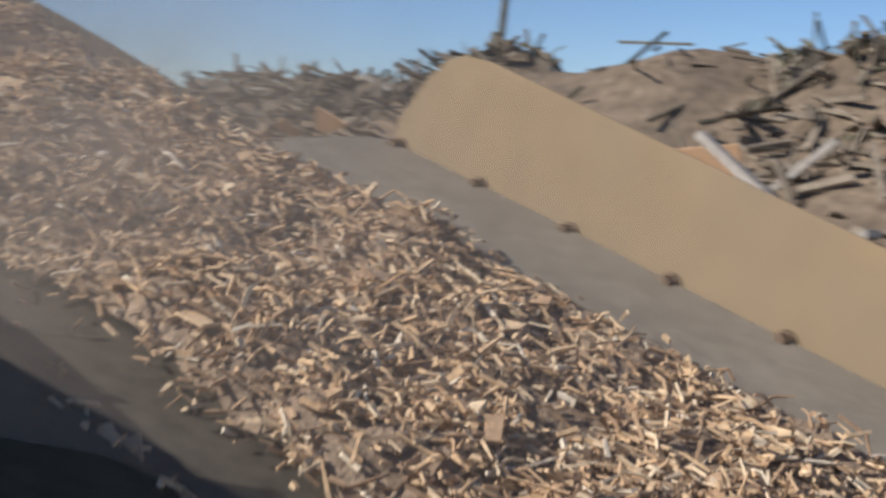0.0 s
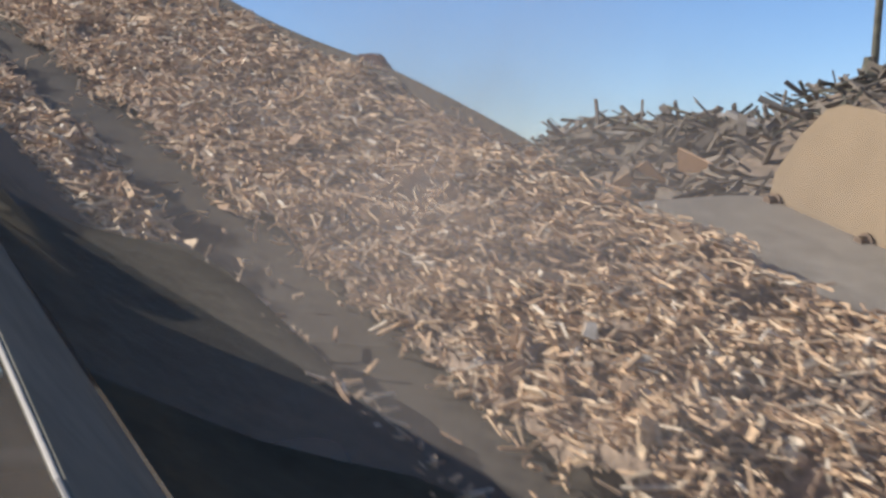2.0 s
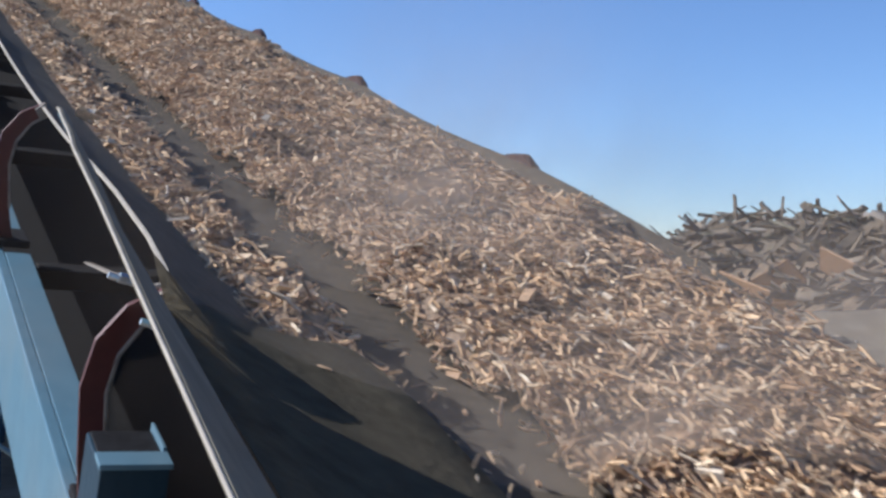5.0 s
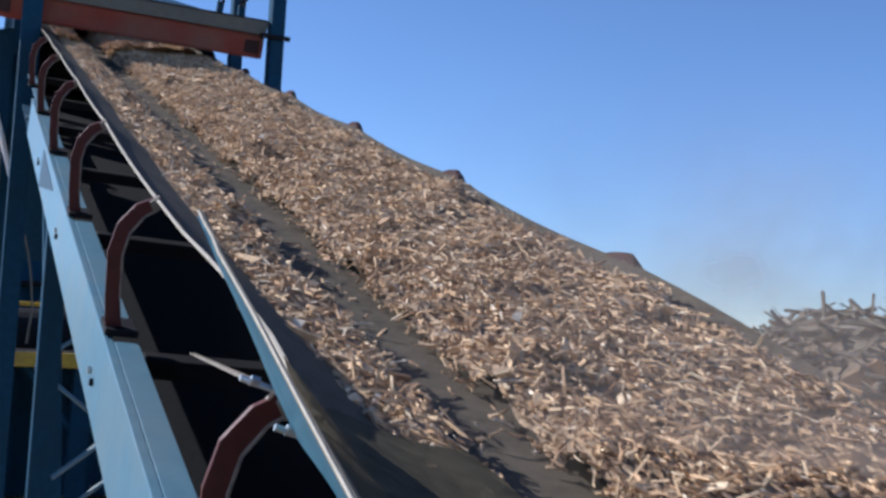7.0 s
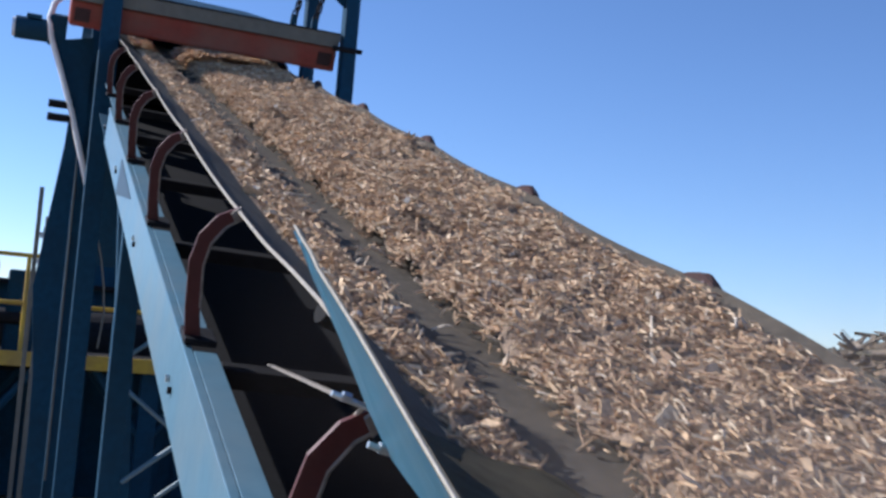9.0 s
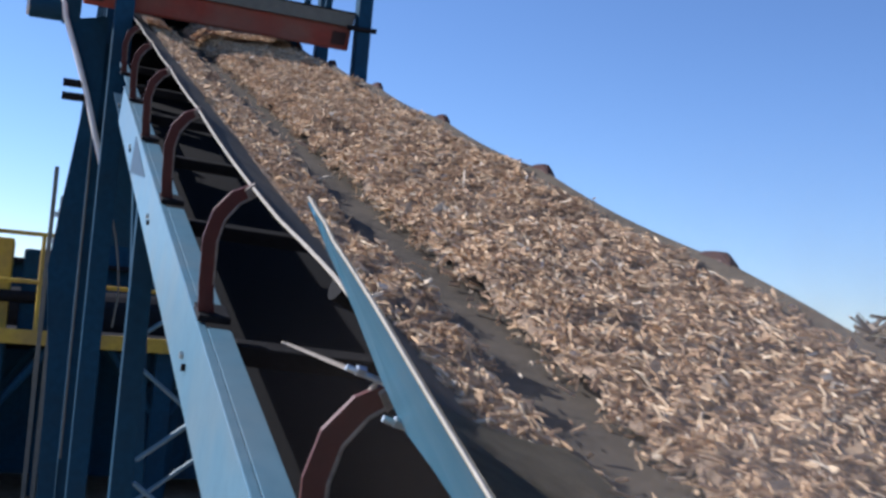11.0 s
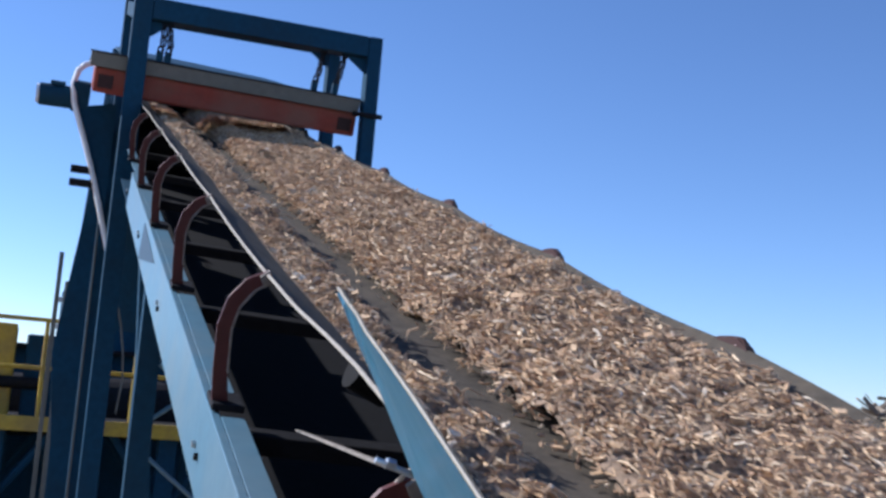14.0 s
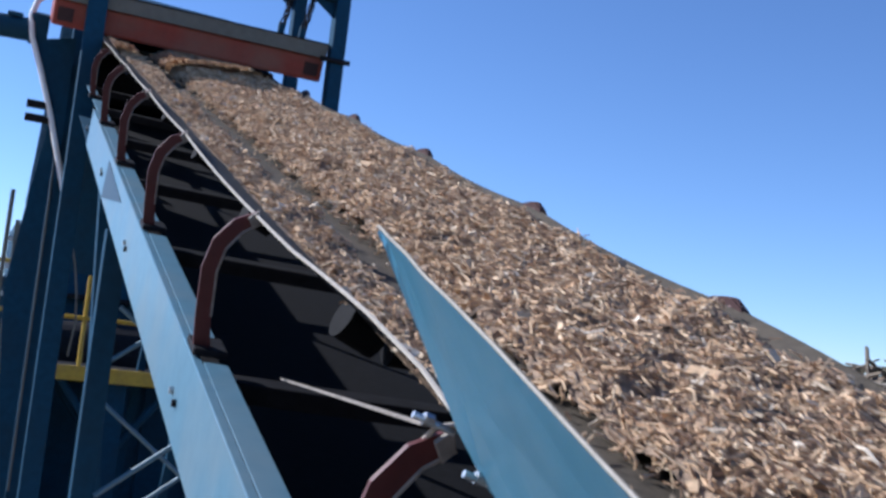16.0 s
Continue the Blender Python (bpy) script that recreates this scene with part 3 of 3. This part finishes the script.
def hopper(y, name, label, lo, hi):
    ob = thing(name, BELT @ pose(0, y, 0), label, "hopper")
    x0, y0, z0 = lo
    x1, y1, z1 = hi
    t = 0.012
    part("side_wall", box(B(), (x0, y0, z0), (x0 + t, y1, z1)), M_BLUE, ob)
    part("side_wall", box(B(), (x1 - t, y0, z0), (x1, y1, z1)), M_BLUE, ob)
    part("end_wall", box(B(), (x0 + t, y1 - t, z0), (x1 - t, y1, z1)), M_BLUE, ob)
    part("front_wall", box(B(), (x0 + t, y0, z0), (x1 - t, y0 + t, -0.78)), M_BLUE, ob)
    if z0 < -1.5:
        part("floor_plate", box(B(), (x0 + t, y0 + t, z0), (x1 - t, y1 - t, z0 + t)), M_BLUE, ob)
        for xx in (x0 + 0.02, x1 - 0.10):
            for yy, low in ((y0 + 0.02, -4.95), (y1 - 0.10, -5.66)):
                part("leg", box(B(), (xx, yy, low), (xx + 0.08, yy + 0.08, z0 - 0.001), 0.004), M_BLUE, ob)
    part("cover", box(B(), (x0 - 0.02, y0 - 0.02, z1 + 0.001), (x1 + 0.02, y1 + 0.02, z1 + 0.02)), M_BLUE, ob)
    for k in range(4):
        yy = y0 + (y1 - y0) * (k + 0.5) / 4
        part("stiffener", box(B(), (x0 - 0.05, yy - 0.03, z0), (x0 - 0.001, yy + 0.03, z1)), M_BLUE, ob)
    return ob


gantry()
magnet()
for x, x2, z2 in ((0.078, 0.105, 3.79), (0.133, 0.135, 3.79), (1.155, 1.22, 3.79), (1.305, 1.375, 3.79)):
    chain(x, x2, z2)
hopper(8.6, "discharge_hopper", "dark blue steel discharge hopper at the belt head", (-0.08, 0.0, -2.0), (1.45, 2.9, 0.25))
hopper(TAIL, "feed_hopper", "dark blue steel feed hopper over the belt tail", (-0.1, -0.2, -0.9), (1.33, 1.25, 3.2))


def head_drive():
    """The blue drive side at the head: frame plates, two stub shafts and a conduit."""
    ob = thing("head_drive", Matrix(), "dark blue steel drive frame beside the belt head", "machine frame")
    bm = prism(B(), [(-0.40, 3.20), (-0.13, 3.26), (-0.13, 2.15), (-0.16, 2.42), (-0.225, 2.65), (-0.31, 2.92)], "y", 7.12, 7.15)
    part("side_plate", bm, M_BLUE, ob)
    bm = prism(B(), [(-0.235, 2.64), (-0.165, 2.64), (-0.165, GROUND), (-0.25, GROUND), (-0.30, 0.9), (-0.36, 1.5)], "y", 7.17, 7.21)
    part("leg_plate", bm, M_BLUE, ob)
    part("post", box(B(), (-0.16, 7.22, GROUND), (-0.02, 7.32, 3.1), 0.004), M_BLUE, ob)
    part("riser", rod(B(), (-0.152, 7.14, 0.2), (-0.158, 7.14, 2.42), 0.007, n=8), M_OLIVE, ob, "thin pale riser pipe")
    for z in (2.765, 2.672):
        part("stub_shaft", rod(B(), (-0.385, 7.12, z), (-0.225, 7.12, z), 0.028, n=14), M_DARK, ob)
    pts = [Vector(q) for q in ((-0.32, 7.1, 3.52), (-0.37, 7.1, 3.50), (-0.41, 7.1, 3.455), (-0.434, 7.1, 3.35), (-0.412, 7.1, 3.214), (-0.326, 7.1, 2.988), (-0.231, 7.1, 2.723), (-0.139, 7.1, 2.418), (0.008, 7.1, 1.94))]
    part("conduit", tube(B(), pts, 0.019), M_WHITE, ob, "pale bent cable conduit")
    part("cable", tube(B(), [Vector(q) for q in ((0.03, 7.1, 1.86), (0.066, 7.1, 1.73), (0.10, 7.1, 1.55), (0.12, 7.1, 1.35), (0.10, 7.1, 1.12))], 0.007), M_OLIVE, ob, "thin pale hanging cable")
    return ob


def lattice_leg(x, y, top, spread=0.0):
    ob = thing("support_leg", Matrix(), "dark blue lattice support leg with pale cross braces", "support", "legs under the conveyor")
    for xx, dx in ((x, spread), (x + 1.2, 0.0)):
        n = (top - GROUND) * 0.999
        m = Matrix.Translation((xx + dx, y, GROUND)) @ Euler((0, -math.atan2(dx, n), 0)).to_matrix().to_4x4()
        part("column", box(B(), (-0.05, -0.05, 0), (0.05, 0.05, n), 0.005, m), M_BLUE, ob)
    z = top - 0.35
    while z > GROUND + 1.0:
        part("brace", rod(B(), (x + 0.05, y - 0.062, z - 0.85), (x + 1.15, y - 0.062, z), 0.012, n=8), M_PALE, ob, "pale thin cross brace")
        part("brace", rod(B(), (x + 0.05, y - 0.088, z), (x + 1.15, y - 0.088, z - 0.85), 0.012, n=8), M_PALE, ob, "pale thin cross brace")
        z -= 0.95
    return ob


head_drive()
lattice_leg(0.05, 5.5, 2.30, 0.24)
lattice_leg(0.02, 4.4, 1.80)
lattice_leg(-0.02, 0.9, 1.02)
lattice_leg(-0.05, -3.2, 0.10)


# ---- the platform behind ----
def platform():
    ob = thing("service_platform", pose(0, 0, 0.32), "dark blue service platform with yellow edge beams and rails", "platform")
    y0, y1, x0, x1 = 10.6, 13.4, -4.5, 3.0
    part("deck", box(B(), (x0, y0 + 0.06, 0.50), (x1, y1, 0.55)), M_DARK, ob)
    part("edge_beam", box(B(), (x0, y0, 0.46), (x1, y0 + 0.055, 0.60), 0.004), M_YELLOW, ob)
    for x in (-4.4, -2.9, -1.45, -0.36, 0.5, 1.3, 2.2):
        part("rail_post", rod(B(), (x, y0 + 0.03, 0.60), (x, y0 + 0.03, 1.52), 0.022, n=10), M_YELLOW, ob)
    for z in (1.06, 1.52):
        part("rail", rod(B(), (x0, y0 + 0.03, z), (x1, y0 + 0.03, z), 0.021, n=10), M_YELLOW, ob)
    for x in (-4.2, -2.5, -0.72, 0.9):
        for y in (y0 + 0.2, y1 - 0.2):
            part("column", box(B(), (x - 0.09, y - 0.09, GROUND - 0.32), (x + 0.09, y + 0.09, 0.495), 0.006), M_BLUE, ob)
            for s in (-1, 1):
                part("knee_brace", rod(B(), (x + s * 0.07, y, -0.15), (x + s * 0.55, y, 0.48), 0.04, n=8), M_BLUE, ob)
    return ob


def yellow_unit():
    ob = thing("drive_unit", pose(-0.93, 11.6, 0.872), "yellow machine housing on the service platform", "machine")
    part("housing", box(B(), (-0.6, -0.4, 0.0), (0.30, 0.4, 0.93), 0.03), M_YELLOW, ob)
    part("guard", box(B(), (0.40, -0.3, 0.0), (0.75, 0.3, 0.84), 0.03), M_BLUE, ob)
    part("pipe", rod(B(), (-0.5, -0.45, 0.35), (0.6, -0.45, 0.35), 0.06, n=14), M_DARK, ob)


def ladder_tower():
    ob = thing("cable_mast", pose(-0.32, 10.2, 0), "grey bolted cable riser mast with brackets", "mast")
    part("rail", box(B(), (-0.02, -0.02, GROUND), (0.02, 0.02, 2.47), 0.003), M_OLIVE, ob)
    part("rail", box(B(), (0.06, -0.02, GROUND), (0.10, 0.02, 2.2), 0.003), M_OLIVE, ob)
    for z in (1.5, 1.75, 2.0):
        part("bracket", box(B(), (0.022, -0.03, z), (0.058, 0.03, z + 0.05), 0.003), M_STEEL, ob)


def pale_posts():
    for x, h in ((0.06, 1.45), (0.30, 1.2)):
        ob = thing("timber_post", pose(x, 12.4, GROUND, 0, 4 if x < 0.2 else -12), "pale weathered timber post leaning under the platform", "post", "posts under the platform")
        part("shaft", box(B(), (-0.05, -0.05, 0), (0.05, 0.05, h), 0.01), M_GREYWOOD, ob)


def junction_box():
    ob = thing("junction_box", BELT @ pose(-0.087, -0.19, -0.318), "dark blue steel box with pale front lip beside the belt", "box")
    part("body", box(B(), (0.0, 0, 0), (0.076, 0.097, 0.172), 0.002), M_NAVY, ob)
    part("lip", box(B(), (-0.002, -0.003, 0.173), (0.078, 0.030, 0.180), 0.001), M_PALE, ob, "pale blue front lip")
    # flat dark sheet in place of the open box's shaded inside
    part("cover", box(B(), (0.003, 0.031, 0.173), (0.072, 0.092, 0.176), 0.001), M_DARK, ob, "dark sheet standing in for the box's shaded open inside")
    part("rim", box(B(), (0.073, 0.031, 0.173), (0.077, 0.098, 0.184), 0.001), M_PALE, ob, "pale thin rim")


def screen_house():
    # added dark mass, standing in for the shaded clutter behind the platform
    ob = thing("screen_house", Matrix(), "dark blue sheet-clad block added behind the platform as its shaded backdrop", "machine house")
    part("wall", box(B(), (-9.0, 13.9, -0.95), (3.2, 16.5, 1.60)), M_BLUE, ob)
    for x in (-8.8, -6.0, -3.2, -0.9, 2.9):
        for y in (14.0, 16.2):
            part("leg", box(B(), (x, y, GROUND), (x + 0.18, y + 0.18, -0.951), 0.006), M_BLUE, ob)
    for k in range(20):
        x = -8.9 + 0.62 * k
        part("cladding_rib", box(B(), (x, 13.86, -0.93), (x + 0.10, 13.898, 1.58), 0.006), M_BLUE, ob)
    part("roof", box(B(), (-9.1, 13.7, 1.601), (3.3, 16.7, 1.66), 0.01), M_DARK, ob)
    part("upper_wall", box(B(), (-0.15, 14.1, 1.661), (3.1, 16.3, 2.45), 0.01), M_BLUE, ob)
    part("backdrop_drum", rod(B(), (-3.5, 13.3, 0.88), (2.0, 13.3, 1.0), 0.36, n=24), M_DARK, ob)


screen_house()
platform()
yellow_unit()
ladder_tower()
pale_posts()
junction_box()


# ---- the heap of waste wood ----
def crest(y):
    ys = (-8.96, -3.97, 0.03, 1.94, 2.69, 3.53, 4.34, 4.94, 5.54, 5.94, 6.37, 6.80, 7.95, 8.35, 9.79, 10.46, 11.60, 13.15)
    zs = (1.75, 2.13, 2.12, 2.10, 1.98, 2.16, 2.09, 1.96, 2.08, 2.12, 1.99, 1.78, 1.76, 1.68, 1.71, 1.55, 0.47, -1.10)
    return float(np.interp(y, ys, zs))


def heap_at(y, u):
    """The heap's surface: y along it, u from its foot (0) over the crest (0.5) to the far foot (1)."""
    h = crest(y) - GROUND
    x = 9.2 + (u - 0.5) * 2 * (1.2 + 1.25 * h * 0.85)
    z = GROUND + h * (1 - abs(2 * u - 1) ** 1.35)
    n1 = noise.noise(Vector((x * 0.7, y * 0.7, 2))) * 0.22 + noise.noise(Vector((x * 2.3, y * 2.3, 5))) * 0.10
    return Vector((x, y, z + n1 * min(1.0, h) - 0.02))


def heap():
    bm = B()
    ny, nu = 130, 60
    g = [[bm.verts.new(heap_at(-9 + 22 * j / ny, i / nu)) for i in range(nu + 1)] for j in range(ny + 1)]
    for j in range(ny):
        for i in range(nu):
            bm.faces.new((g[j][i], g[j][i + 1], g[j + 1][i + 1], g[j + 1][i]))
    tagged(part("waste_wood_heap", bm, M_HEAP, smooth=True), "large brown heap of shredded waste wood and earth", "heap", kind="stuff")


def litter():
    """Broken laths, branches and planks that cover the heap, too many to count."""
    rng = random.Random(7)
    verts, faces = [], []
    bv, bf = [], []
    quad = ((0, 3, 2, 1), (4, 5, 6, 7), (0, 1, 5, 4), (1, 2, 6, 5), (2, 3, 7, 6), (3, 0, 4, 7))

    def lath(vs, fs, p, ln, wd, th, e):
        m = Matrix.Translation(p) @ e.to_matrix().to_4x4()
        k = len(vs)
        for x, y, z in ((-1, -1, -1), (1, -1, -1), (1, 1, -1), (-1, 1, -1), (-1, -1, 1), (1, -1, 1), (1, 1, 1), (-1, 1, 1)):
            vs.append(tuple(m @ Vector((x * ln / 2, y * wd / 2, z * th / 2))))
        fs.extend(tuple(k + c for c in q) for q in quad)

    for i in range(3600):
        y = rng.uniform(-6, 11.2)
        smooth_mound = 2.75 < y < 5.25
        if smooth_mound and rng.random() < 0.97:
            continue
        u = rng.uniform(0.02, 0.55)
        p = heap_at(y, u)
        p.z += rng.uniform(0, 0.10)
        lath(verts, faces, p, rng.uniform(0.08, 0.75) * (1.5 if rng.random() < 0.08 else 1), rng.uniform(0.015, 0.09), rng.uniform(0.008, 0.03), Euler((rng.gauss(0, 0.8), rng.gauss(0.0, 0.45), rng.uniform(0, 6.28))))
    for i in range(620):
        y = rng.uniform(-6, 10.6)
        if 2.75 < y < 5.25 and rng.random() < 0.8:
            continue
        p = heap_at(y, rng.uniform(0.36, 0.6))
        up = rng.random() < 0.35
        p.z += rng.uniform(0.0, 0.12)
        lath(bv, bf, p, rng.uniform(0.15, 0.75), rng.uniform(0.01, 0.035), rng.uniform(0.01, 0.035), Euler((rng.gauss(0, 0.6), rng.gauss(0.0, 0.55 if up else 0.25), rng.uniform(0, 6.28))))
    for nm, vs, fs, mt, lb in (("broken_laths", verts, faces, M_PLANK, "broken grey and brown laths strewn over the heap"), ("branches", bv, bf, M_BRUSH, "dark twigs and branches along the heap crest")):
        me = bpy.data.meshes.new(nm)
        me.from_pydata(vs, [], fs)
        me.materials.append(mt)
        tagged(new(nm, me), lb, "debris", kind="stuff")


def plank(y, u, ln, wd, th, rx, ry, rz, mat, name="plank", label="grey weathered plank lying on the waste wood heap", lift=0.05):
    p = heap_at(y + 0.45, u) + Vector((0, 0, lift))
    ob = part(name, box(B(), (-ln / 2, -wd / 2, -th / 2), (ln / 2, wd / 2, th / 2), min(0.006, th / 3)), mat)
    ob.matrix_basis = Matrix.Translation(p) @ Euler([radians(a) for a in (rx, ry, rz)]).to_matrix().to_4x4()
    tagged(ob, label, name, "timber on the heap")


heap()
litter()
for q in ((2.05, 0.30, 0.62, 0.42, 0.02, 75, 8, 98), (7.0, 0.30, 0.75, 0.34, 0.02, 55, -14, 95), (1.35, 0.2, 0.4, 0.34, 0.02, 60, 10, 70), (8.6, 0.33, 0.5, 0.3, 0.02, 40, 10, 80), (6.1, 0.22, 0.7, 0.4, 0.02, 35, 4, 100), (6.9, 0.33, 0.6, 0.28, 0.02, 50, 22, 85), (5.75, 0.31, 0.55, 0.30, 0.02, 48, -24, 110), (6.35, 0.28, 0.5, 0.22, 0.02, 40, 28, 65)):
    plank(*q, M_BOARD, "board", "orange-brown particle board leaning in the heap", 0.12)
for q in ((1.75, 0.24, 1.5, 0.10, 0.05, 20, -28, 70), (2.2, 0.20, 1.1, 0.09, 0.05, 10, 14, 95), (1.5, 0.28, 1.3, 0.08, 0.05, 0, 42, 100), (1.2, 0.25, 1.6, 0.09, 0.06, 0, -35, 85), (2.7, 0.27, 0.8, 0.06, 0.04, 0, -22, 90), (0.9, 0.2, 1.4, 0.1, 0.05, 0, 20, 60), (8.3, 0.46, 1.0, 0.07, 0.05, 0, 8, 92), (6.6, 0.47, 0.7, 0.09, 0.04, 0, -10, 95), (9.3, 0.36, 0.6, 0.1, 0.04, 10, 30, 95), (7.9, 0.30, 0.5, 0.07, 0.04, 0, 70, 80), (5.9, 0.4, 0.9, 0.08, 0.05, 0, -18, 80), (3.9, 0.22, 0.6, 0.05, 0.04, 0, 12, 80)):
    plank(*q, M_GREYWOOD, lift=0.12)


def mast():
    ob = thing("pole", pose(9.6, 6.1, 1.60), "dark leaning pole standing out of the heap", "pole")
    part("shaft", rod(B(), (0, 0, -0.4), (0.12, -0.12, 3.2), 0.045, 0.03, n=10), M_BRUSH, ob)
    bm = rod(B(), (0, 0, 0.1), (-0.01, -0.01, 0.75), 0.17, 0.05, n=9)
    part("stump", bm, M_BRUSH, ob, "dark splintered stump round the pole")


mast()


# ---- dust over the belt ----
def dust_material():
    """Thin airborne wood dust, thickest in the middle of its swathe and gone at its rim."""
    m = bpy.data.materials.new("wood_dust")
    m.use_nodes = True
    n, l = m.node_tree.nodes, m.node_tree.links
    n.remove(n["Principled BSDF"])
    dif, tra, clear = n.new("ShaderNodeBsdfDiffuse"), n.new("ShaderNodeBsdfTranslucent"), n.new("ShaderNodeBsdfTransparent")
    both, mix = n.new("ShaderNodeMixShader"), n.new("ShaderNodeMixShader")
    for q in (dif, tra):
        q.inputs[0].default_value = (0.50, 0.43, 0.36, 1)
    both.inputs[0].default_value = 0.5
    l.new(dif.outputs[0], both.inputs[1])
    l.new(tra.outputs[0], both.inputs[2])
    co, tx, gr, mp = n.new("ShaderNodeTexCoord"), n.new("ShaderNodeTexNoise"), n.new("ShaderNodeTexGradient"), n.new("ShaderNodeMapping")
    gr.gradient_type = "QUADRATIC_SPHERE"
    mp.inputs["Scale"].default_value = (1 / 1.05, 0.0, 1 / 0.55)
    l.new(co.outputs["Object"], mp.inputs["Vector"])
    l.new(mp.outputs[0], gr.inputs["Vector"])
    tx.inputs["Scale"].default_value, tx.inputs["Detail"].default_value = 2.6, 3.0
    l.new(co.outputs["Object"], tx.inputs["Vector"])
    r, k1, k2 = n.new("ShaderNodeMapRange"), n.new("ShaderNodeMath"), n.new("ShaderNodeMath")
    r.inputs[1].default_value, r.inputs[2].default_value, r.inputs[3].default_value = 0.3, 0.75, 0.25
    l.new(tx.outputs[0], r.inputs[0])
    k1.operation = k2.operation = "MULTIPLY"
    l.new(r.outputs[0], k1.inputs[0])
    l.new(gr.outputs[1], k1.inputs[1])
    k2.inputs[1].default_value = 0.80
    l.new(k1.outputs[0], k2.inputs[0])
    l.new(k2.outputs[0], mix.inputs[0])
    l.new(clear.outputs[0], mix.inputs[1])
    l.new(both.outputs[0], mix.inputs[2])
    l.new(mix.outputs[0], n["Material Output"].inputs[0])
    return m


M_DUST = dust_material()
PUFFS = []


def puff(rows):
    """One drifting swathe of dust, a wavy hanging veil; rows: seconds and its place over the belt."""
    bm = B()
    bmesh.ops.create_grid(bm, x_segments=30, y_segments=16, size=1)
    for v in bm.verts:
        x, z = v.co.x * 1.05, v.co.y * 0.55
        v.co = (x, 0.10 * noise.noise(Vector((x * 1.6, z * 1.6, len(PUFFS) * 7.0))), z)
    ob = part("dust_cloud", bm, M_DUST, smooth=True)
    ob.visible_shadow = False
    tagged(ob, "thin tan cloud of wood dust drifting over the belt", "dust", "dust over the belt", "stuff")
    PUFFS.append((ob, rows))


puff(((0.0, 0.50, -0.30, 0.10), (3.0, 0.55, 0.05, 0.08), (6.0, 0.85, 0.8, 0.08), (9.0, 3.5, 1.5, 0.1), (16.0, 9.0, 3.0, 0.3)))
puff(((0.0, 0.9, 0.6, 0.0), (3.0, 1.1, 0.6, -0.15), (6.0, 3.4, 1.2, -0.2), (16.0, 10.0, 4.0, 0.3)))
puff(((0.0, 0.30, -3.0, 0.05), (4.5, 0.65, -2.6, 0.05), (7.0, 0.90, -0.05, 0.0), (9.0, 0.74, -0.12, -0.02), (12.0, 2.2, 0.8, 0.1), (16.0, 7.0, 2.0, 0.3)))
puff(((0.0, 0.30, -4.4, 0.02), (8.0, 0.5, -2.6, 0.03), (11.8, 0.70, -0.18, -0.02), (13.0, 0.76, -0.12, 0.0), (14.2, 2.6, 0.3, 0.1), (16.0, 6.0, 1.0, 0.2)))
puff(((0.0, 0.5, -4.4, 0.02), (8.0, 0.8, -2.8, 0.03), (11.5, 0.80, -0.30, -0.03), (13.0, 0.92, -0.20, -0.03), (14.2, 1.20, -0.15, -0.05), (15.0, 3.2, 0.3, 0.1), (16.0, 6.5, 1.0, 0.2)))
puff(((0.0, 0.08, -0.70, 0.02), (1.5, 0.10, -0.64, -0.02), (2.6, 0.26, -0.52, -0.04), (3.4, 0.38, -0.42, -0.04), (4.5, 0.52, -0.34, -0.04), (6.0, 0.85, -0.1, 0.0), (7.0, 1.5, 0.2, 0.0), (9.0, 5.0, 0.6, 0.1), (16.0, 11.0, 2.0, 0.3)))


# ---- what moves ----
def motions():
    for load, s0 in LOADS:
        rows = []
        for k in range(33):
            t = k * 0.5
            rows.append((t, load_pose(s0 + SPEED * t)))
        walk(load, rows)
    for cloud, rows in PUFFS:
        walk(cloud, [(t, BELT @ pose(x, y, z, 0, 0, -24)) for t, x, y, z in rows])


motions()
